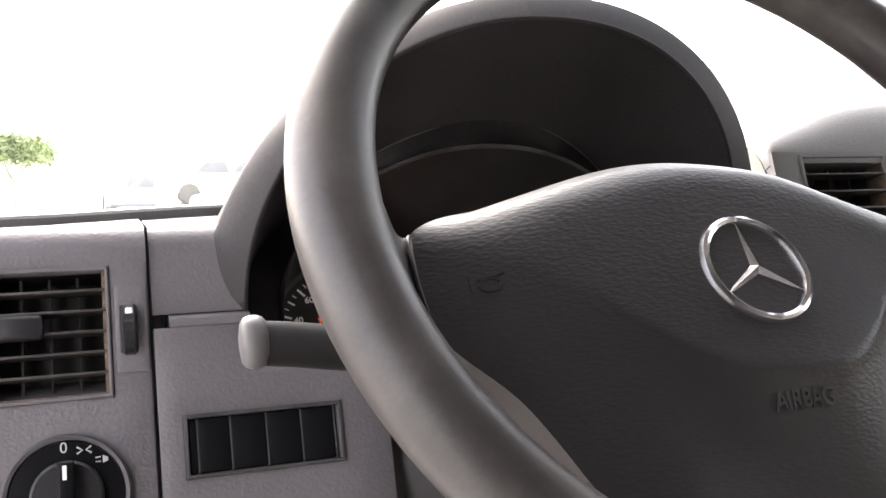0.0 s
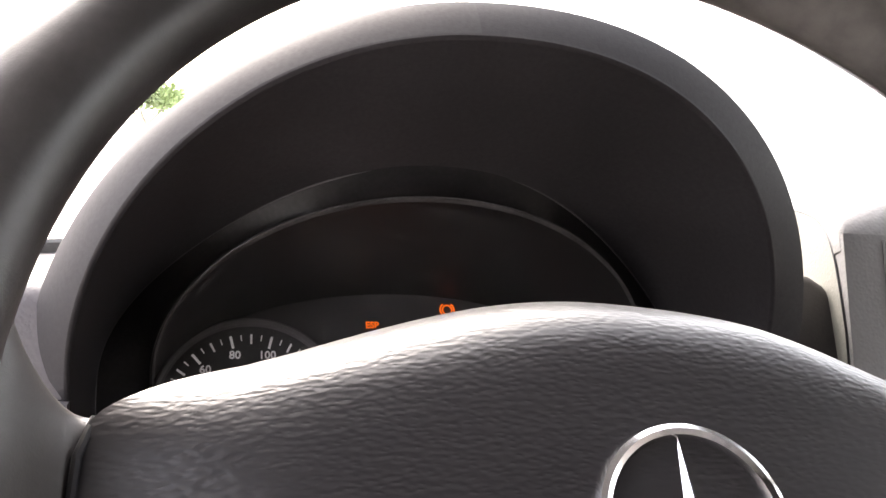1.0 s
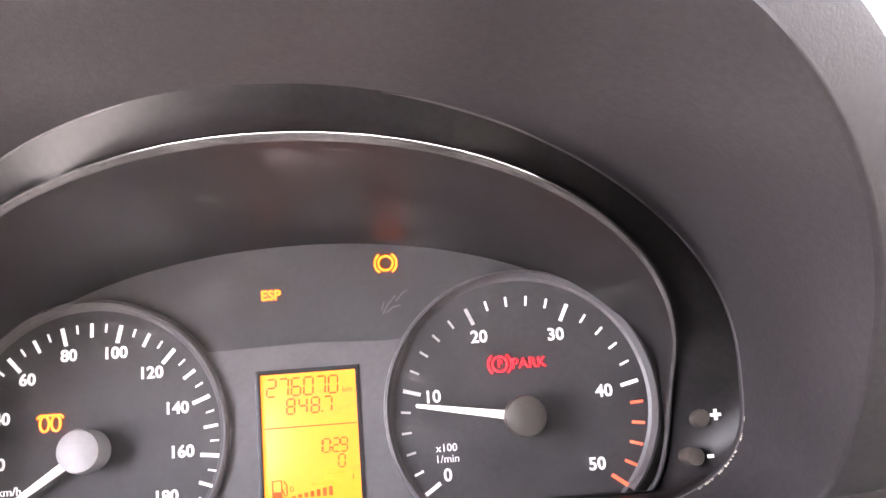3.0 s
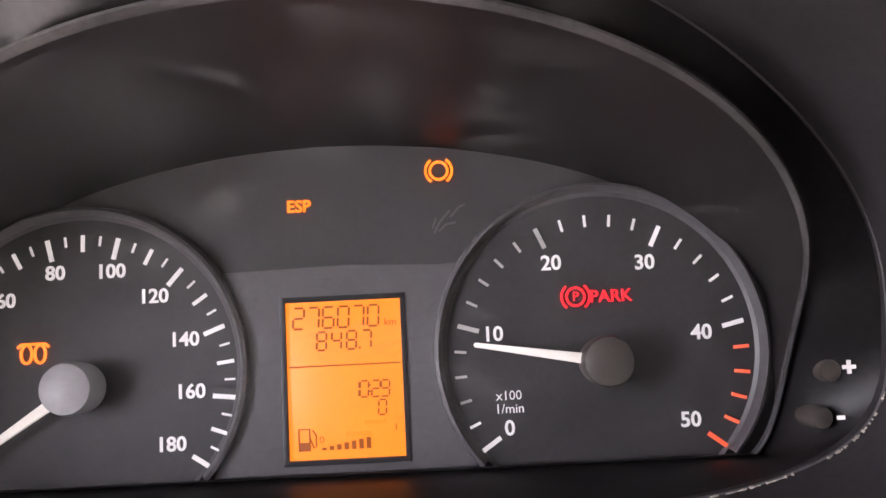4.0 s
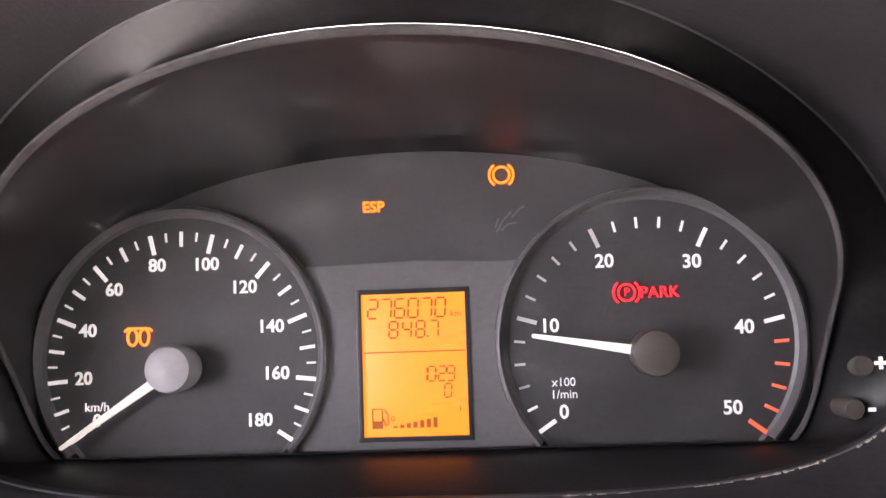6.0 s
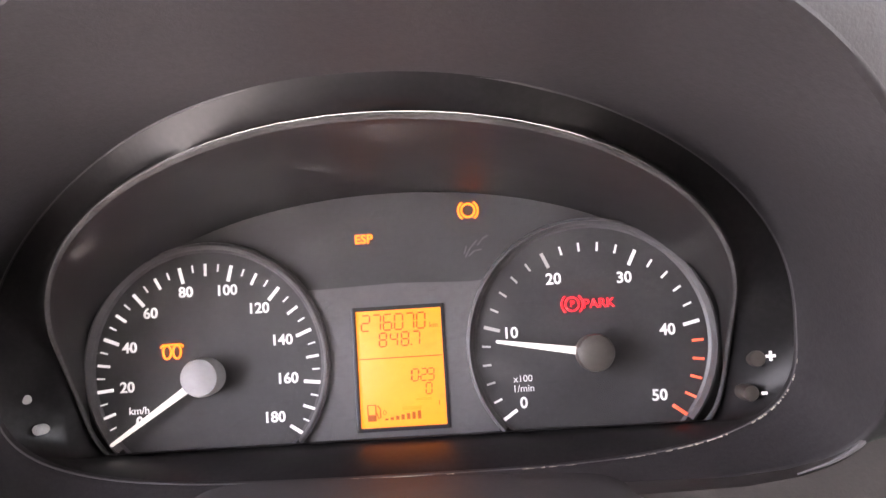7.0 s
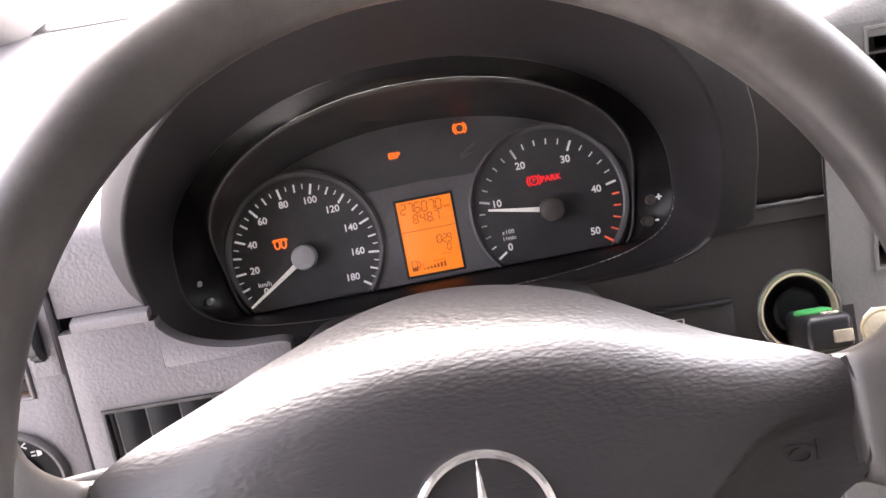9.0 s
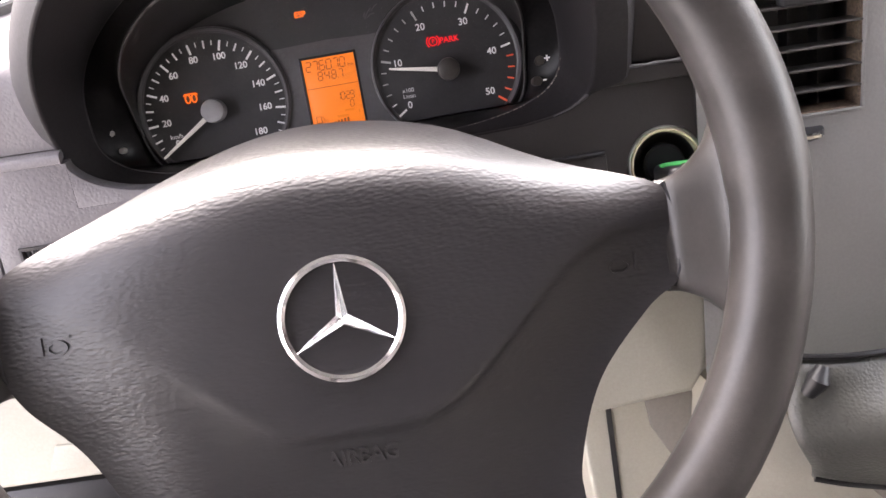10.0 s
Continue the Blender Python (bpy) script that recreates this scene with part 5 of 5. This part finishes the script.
def build_switch_row():
    c = thing("switch_panel", "row of blank glossy black switches in a frame", "switch panel", at=LEFT)
    u0, u1, v0, v1, w = -2.072, -1.108, -1.398, -1.036, 1.115
    part("frame", cells([u0 - 0.012, u0 + 0.012, u1 - 0.012, u1 + 0.012], [v0 - 0.012, v0 + 0.012, v1 - 0.012, v1 + 0.012], lambda i, j: (i, j) == (1, 1), w + 0.02, (0, 0, -0.08), 0.0, 0.008), M_LENSEDGE, c)
    part("back", box(u0, u1, v0, v1, w - 0.2, w - 0.12), M_BLACK, c)
    breaks = [u0 + 0.016, -2.005, -1.803, -1.580, -1.359, -1.144, u1 - 0.016]
    for a, b in zip(breaks, breaks[1:]):
        part("divider", box(b - 0.003, b + 0.003, v0 + 0.014, v1 - 0.014, w - 0.14, w - 0.013), M_RING, c)
        part("blank_switch", box(a + 0.003, b - 0.003, v0 + 0.016, v1 - 0.016, w - 0.14, w - 0.012, 0.010), M_GLOSSBLACK, c)
    return c


build_switch_row()


LOCK = PANEL @ Matrix.Translation((-0.042 * DM, 0.015 * DM, 0.08 * DM))


def build_ignition():
    c = thing("ignition_lock", "black ignition lock with a pale metal ring", "ignition lock", at=LOCK)
    o = (2.54, -1.14)
    part("ring", lathe([(0.278, 0.78), (0.276, 0.812), (0.268, 0.824), (0.258, 0.82), (0.252, 0.80)], o, 56), M_RINGSTEEL, c, "dull steel outer ring")
    part("inner_ring", lathe([(0.254, 0.79), (0.252, 0.818), (0.246, 0.828), (0.236, 0.824), (0.230, 0.80), (0.228, 0.76)], o, 56), M_BRASS, c, "polished pale gold inner ring")
    part("barrel", lathe([(0.236, 0.80), (0.23, 0.70), (0.2, 0.66), (0.15, 0.64), (0.001, 0.64)], o, 48), M_BLACK, c)
    part("core", lathe([(0.15, 0.62), (0.15, 0.76), (0.13, 0.78), (0.001, 0.78)], o, 40), M_GLOSSBLACK, c)
    k = thing("ignition_key", "black key fob with a green sticker in the lock", "key", at=LOCK)
    u, v = 2.60, -1.19
    part("fob", box(u - 0.15, u + 0.14, v - 0.17, v + 0.055, 0.70, 1.16, 0.05, 4), M_BLACK, k)
    part("end_plate", box(u + 0.0, u + 0.12, v - 0.12, v - 0.04, 1.13, 1.175, 0.012), M_STEEL, k, "bare metal end plate")
    part("sticker", lathe_v((u - 0.02, v + 0.056, 0.93), 0.118, 0.10), M_GREEN, k, "bright green oval sticker")
    part("badge", lathe_v((u + 0.03, v + 0.056, 1.07), 0.06, 0.03), M_STEEL, k)
    part("split_ring", tube([(u + 0.26 + 0.11 * math.cos(t), v - 0.04 + 0.10 * math.sin(t), 1.23 + 0.04 * math.sin(t)) for t in [2 * math.pi * i / 24 for i in range(24)]], 0.014, 8, closed=True), M_BRASS, k, "pale gold split ring")
    part("tag", prism([(u + 0.17, v - 0.14), (u + 0.27, v - 0.17), (u + 0.36, v - 0.12), (u + 0.38, v - 0.02), (u + 0.33, v + 0.05), (u + 0.25, v + 0.06), (u + 0.19, v + 0.01)], 1.16, 1.20, 0.015), M_TAG, k, "cream leather tag")
    part("tag_card", prism([(u - 0.22, v - 0.20), (u + 0.10, v - 0.18), (u + 0.14, v - 0.28), (u - 0.10, v - 0.33)], 1.17, 1.19, 0.005), M_YELLOW, k, "yellow paper tag")
    return c


def lathe_v(mid, ru, rw):
    """A thin oval plate facing up along v."""
    n = 32
    rings = []
    for f, dv in ((1.0, -0.01), (1.0, 0.006), (0.9, 0.010), (0.02, 0.011)):
        rings.append([(mid[0] + ru * f * math.cos(2 * math.pi * i / n), mid[1] + dv, mid[2] + rw * f * math.sin(2 * math.pi * i / n)) for i in range(n)])
    return loft(rings, True, True, True)


build_ignition()


# ---- gear lever and lower console ----
def gaiter_sheet(lift):
    """A draped skirt, hung from the console's lower edge to a hem, with soft folds."""
    rows = []
    for j in range(19):
        t = j / 18
        lu = 2.95 - 0.12 * math.sin(math.pi * min(1.0, t * 1.1)) + 0.06 * t
        lv = -2.40 - 0.83 * t
        row = []
        for i in range(29):
            q = i / 28
            u = lu + (5.0 - lu) * q
            v = lv - (0.16 + 0.42 * t) * q
            w = 1.72 + 0.34 * math.sin(math.pi * min(1.0, 0.06 + 0.94 * t)) * math.sin(math.pi * min(1.0, 0.1 + 1.2 * q)) ** 0.8
            w += 0.035 * math.sin(9 * q + 7 * t + 2.0 * math.sin(4 * t)) * (1 - 0.5 * t) + 0.02 * math.sin(17 * q - 6 * t)
            row.append((u, v, w + lift))
        rows.append(row)
    return rows


def deepen(ob):
    for p in ob.children:
        for v in p.data.vertices:
            v.co = low(*(v.co / DM)) * DM


def build_gear():
    g = thing("gear_lever", "grey leather gear lever gaiter on the console", "gear lever")
    front, back = gaiter_sheet(0.0), gaiter_sheet(-0.05)
    rings = [f + k[::-1] for f, k in zip(front, back)]
    part("gaiter", loft(rings, True, True, True), M_GAITER, g, "creased grey leather gaiter", sharp=70)
    hem = front[-1]
    part("hem", tube([(u, v, w) for u, v, w in hem], 0.022, 8), M_BLACK, g, "dark stitched hem")
    part("seam", tube([(u + 0.02, v + 0.14, w + 0.075) for u, v, w in hem[1:20]], 0.008, 6), M_BLACK, g)
    part("top_bead", tube([(u, v + 0.02, w + 0.02) for u, v, w in front[0]], 0.02, 8), M_BLACK, g, "dark bead under the console")
    part("shaft", tube([(4.35, -2.75, 1.95), (4.4, -2.55, 2.5), (4.42, -2.45, 3.0)], 0.09, 12), M_BLACK, g)
    part("knob", lathe([(0.05, 2.9), (0.16, 3.0), (0.2, 3.2), (0.17, 3.4), (0.02, 3.48)], (4.42, -2.45), 32), M_BLACK, g, "black gear knob")
    part("clip", tube([(2.97, -2.60, 1.84), (3.02, -2.50, 1.90), (3.06, -2.43, 1.88)], [0.05, 0.075, 0.04], 10), M_BLACK, g, "black plastic clip")
    deepen(g)
    return g


build_gear()


def build_lower():
    c = thing("lower_console", "cream plastic lower console beside the footwell", "lower console")
    part("body", prism([(2.62, -2.75), (4.9, -2.75), (4.9, -6.0), (2.4, -6.0), (2.55, -3.2)], 0.4, 1.6, 0.06, 3), M_CREAM, c)
    part("kick_panel", prism([(1.70, -2.80), (3.0, -2.80), (3.1, -6.0), (1.9, -6.0)], 0.0, 0.55, 0.05, 3), M_CREAM, c)
    part("recess", prism([(2.22, -2.88), (2.58, -2.90), (2.95, -3.58), (2.62, -3.54), (2.38, -3.40), (2.25, -3.15)], 0.5, 0.575, 0.02), M_TAUPE, c, "taupe recess")
    part("gap", box(1.925, 1.965, -6.0, -2.82, 0.1, 0.562), M_BLACK, c)
    part("side_pocket", prism([(3.1, -3.05), (3.4, -3.02), (4.2, -3.6), (4.0, -4.2), (3.5, -3.5)], 1.55, 1.64, 0.02), M_TAUPE, c)
    deepen(c)
    return c


build_lower()


# ---- seat behind the camera, so that reflections close ----
def build_seat(x, label):
    s = thing("van_seat", label, "seat", "cab seats", at=Matrix.Translation((x, -1.2, CAB_FLOOR)))
    part("cushion", box(-0.25, 0.25, -0.1, 0.42, 0.25, 0.44, 0.06, 4), M_CLOTH, s, scale=1)
    part("backrest", box(-0.25, 0.25, -0.24, -0.08, 0.4, 1.05, 0.06, 4), M_CLOTH, s, scale=1)
    part("base", box(-0.2, 0.2, -0.05, 0.35, 0.0, 0.26, 0.02), M_BLACK, s, scale=1)
    return s


build_seat(0.04, "dark cloth driver's seat behind the wheel")


# ---- the yard outside ----
def build_wheel_of(parent, x, y, z, r, width):
    n = 32
    rings = [[(x + dx, y + rr * math.cos(2 * math.pi * k / n), z + rr * math.sin(2 * math.pi * k / n)) for k in range(n)]
             for dx, rr in ((-width / 2, r * 0.6), (-width / 2, r * 0.93), (-width / 3, r), (width / 3, r), (width / 2, r * 0.93), (width / 2, r * 0.6))]
    w = part("wheel", loft(rings, True, True, True), M_TYRE, parent, scale=1)
    rings = [[(x + dx, y + rr * math.cos(2 * math.pi * k / n), z + rr * math.sin(2 * math.pi * k / n)) for k in range(n)]
             for dx, rr in ((-width / 2 - 0.01, r * 0.55), (width / 2 + 0.01, r * 0.55))]
    part("rim", loft(rings, True, True, True), M_STEEL, w, scale=1)


def prism_y(poly, y):
    bm = bmesh.new()
    a = [bm.verts.new((x, y, z)) for x, z in poly]
    b = [bm.verts.new((x, y + 0.02, z)) for x, z in poly]
    bm.faces.new(a)
    bm.faces.new(b[::-1])
    for i in range(len(poly)):
        j = (i + 1) % len(poly)
        bm.faces.new((a[i], b[i], b[j], a[j]))
    return bm


def build_box_truck(at):
    t = thing("white_truck", "white delivery truck parked facing the van", "truck", at=at)
    part("cab", box(-0.78, 0.78, -1.9, 0.0, 0.40, 1.84, 0.10, 4), M_PAINT, t, scale=1)
    part("cargo_box", box(-0.85, 0.85, 0.1, 4.0, 0.6, 2.2, 0.03), M_PAINT, t, scale=1)
    part("roof_edge", box(-0.42, 0.50, -1.86, -1.80, 1.825, 1.85, 0.005), M_GREYTRIM, t, scale=1)
    part("windscreen", box(-0.66, 0.66, -1.912, -1.88, 1.25, 1.70, 0.02), M_PAINT, t, scale=1)
    part("grille", box(-0.30, 0.27, -1.925, -1.88, 0.83, 1.17, 0.02), M_VGLASS, t, scale=1)
    bar_across = prism_y([(-0.27, 0.83), (-0.13, 0.83), (0.14, 1.17), (0.0, 1.17)], -1.945)
    part("grille_badge", bar_across, M_PAINT, t, scale=1)
    part("bumper", box(-0.69, 0.30, -2.0, -1.85, 0.415, 0.47, 0.02), M_VGLASS, t, scale=1)
    for x in (-0.82, 0.82):
        part("mirror", box(x - 0.04, x + 0.04, -1.85, -1.7, 1.46, 1.78, 0.02), M_GREYTRIM, t, scale=1)
        for y in (-1.2, 3.6):
            build_wheel_of(t, x * 0.8, y, 0.4, 0.4, 0.25)
    return t


build_box_truck(Matrix.Translation((0.87, 23.5, 0)))


def build_car(at):
    t = thing("parked_car", "white saloon car parked side on in the yard", "car", at=at)
    prof = [(-2.1, 0.35), (-2.15, 0.75), (-1.4, 0.95), (-0.7, 1.42), (0.7, 1.44), (1.5, 1.0), (2.1, 0.9), (2.15, 0.35)]
    bm = bmesh.new()
    a = [bm.verts.new((x, -0.8, z)) for x, z in prof]
    b = [bm.verts.new((x, 0.8, z)) for x, z in prof]
    fa = bm.faces.new(a)
    bm.faces.new(b[::-1])
    for i in range(len(prof)):
        j = (i + 1) % len(prof)
        bm.faces.new((a[i], b[i], b[j], a[j]))
    bmesh.ops.recalc_face_normals(bm, faces=bm.faces)
    bmesh.ops.bevel(bm, geom=bm.edges[:], offset=0.08, segments=3, affect='EDGES', profile=0.5)
    part("body", bm, M_PAINT, t, scale=1)
    for x0, x1 in ((-1.15, -0.08), (0.02, 1.1)):
        part("window", prism_y([(x0, 1.0), (x1, 1.0), (x1 - 0.12, 1.34), (x0 + 0.35, 1.34)], -0.812), M_VGLASS, t, scale=1)
    for x in (-1.35, 1.35):
        n = 28
        w = part("wheel", loft([[(x + rr * math.cos(2 * math.pi * k / n), y, 0.33 + rr * math.sin(2 * math.pi * k / n)) for k in range(n)]
                                for y, rr in ((-0.84, 0.2), (-0.84, 0.31), (-0.8, 0.33), (0.8, 0.33), (0.84, 0.31), (0.84, 0.2))], True, True, True), M_TYRE, t, scale=1)
    return t


build_car(Matrix.Translation((4.1, 31.0, 0)))


def build_tree(at, height, spread, seed):
    rnd = random.Random(seed)
    t = thing("tree", "low broad green tree standing in the yard", "tree", at=at)
    part("trunk", tube([(0, 0, 0), (0.03, 0.02, height * 0.3), (-0.04, 0.0, height * 0.55)], [0.07, 0.055, 0.04], 10), M_BARK, t, scale=1)
    limbs = []
    for k in range(6):
        a = 2 * math.pi * k / 6 + rnd.uniform(-0.3, 0.3)
        r = spread * rnd.uniform(0.5, 0.8)
        limbs.append(tube([(0, 0, height * 0.45), (r * 0.5 * math.cos(a), r * 0.5 * math.sin(a), height * 0.62), (r * math.cos(a), r * math.sin(a), height * 0.78)], [0.035, 0.025, 0.012], 7))
    part("limbs", merge(*limbs), M_BARK, t, scale=1)
    verts, faces = [], []
    clumps = []
    for k in range(46):
        a, r, h = rnd.uniform(0, 2 * math.pi), spread * math.sqrt(rnd.random()), rnd.uniform(0.5, 1.0)
        clumps.append((r * math.cos(a), r * math.sin(a), height * (0.64 + 0.33 * h * (1 - 0.45 * (r / spread) ** 2))))
    for cx, cy, cz in clumps:
        for i in range(70):
            d = Vector((rnd.gauss(0, 1), rnd.gauss(0, 1), rnd.gauss(0, 0.8)))
            p = Vector((cx, cy, cz)) + d * 0.2 * spread / 1.3
            s = rnd.uniform(0.05, 0.10)
            x = Vector((rnd.gauss(0, 1), rnd.gauss(0, 1), rnd.gauss(0, 1))).normalized()
            y = x.orthogonal().normalized()
            b = len(verts)
            verts += [p - x * s, p + y * s * 0.5, p + x * s, p - y * s * 0.5]
            faces.append((b, b + 1, b + 2, b + 3))
    me = bpy.data.meshes.new("crown")
    me.from_pydata(verts, [], faces)
    me.materials.append(M_LEAF)
    ob = new("crown", me)
    ob.parent = t
    return t


build_tree(Matrix.Translation((-1.95, 24.0, 0)), 2.02, 0.85, 3)


def build_shed(at, length, height):
    t = thing("yard_building", "long pale building with a flat roof beyond the yard", "building", at=at)
    part("wall", box(-length / 2, length / 2, 0, 6, 0, height, 0.02), M_WALL, t, scale=1)
    part("roof", box(-length / 2 - 0.3, length / 2 + 0.3, -0.4, 6.4, height, height + 0.25, 0.02), M_PAINT, t, scale=1)
    part("eave", box(-length / 2 - 0.3, length / 2 + 0.3, -0.45, -0.4, height - 0.06, height + 0.02, 0.01), M_GREYTRIM, t, scale=1)
    part("door", box(-2.0, 2.0, -0.03, 0.02, 0.0, 3.0, 0.01), M_WALL, t, scale=1)
    return t


build_shed(Matrix.Translation((24, 25.0, 0)), 20, 4.2)
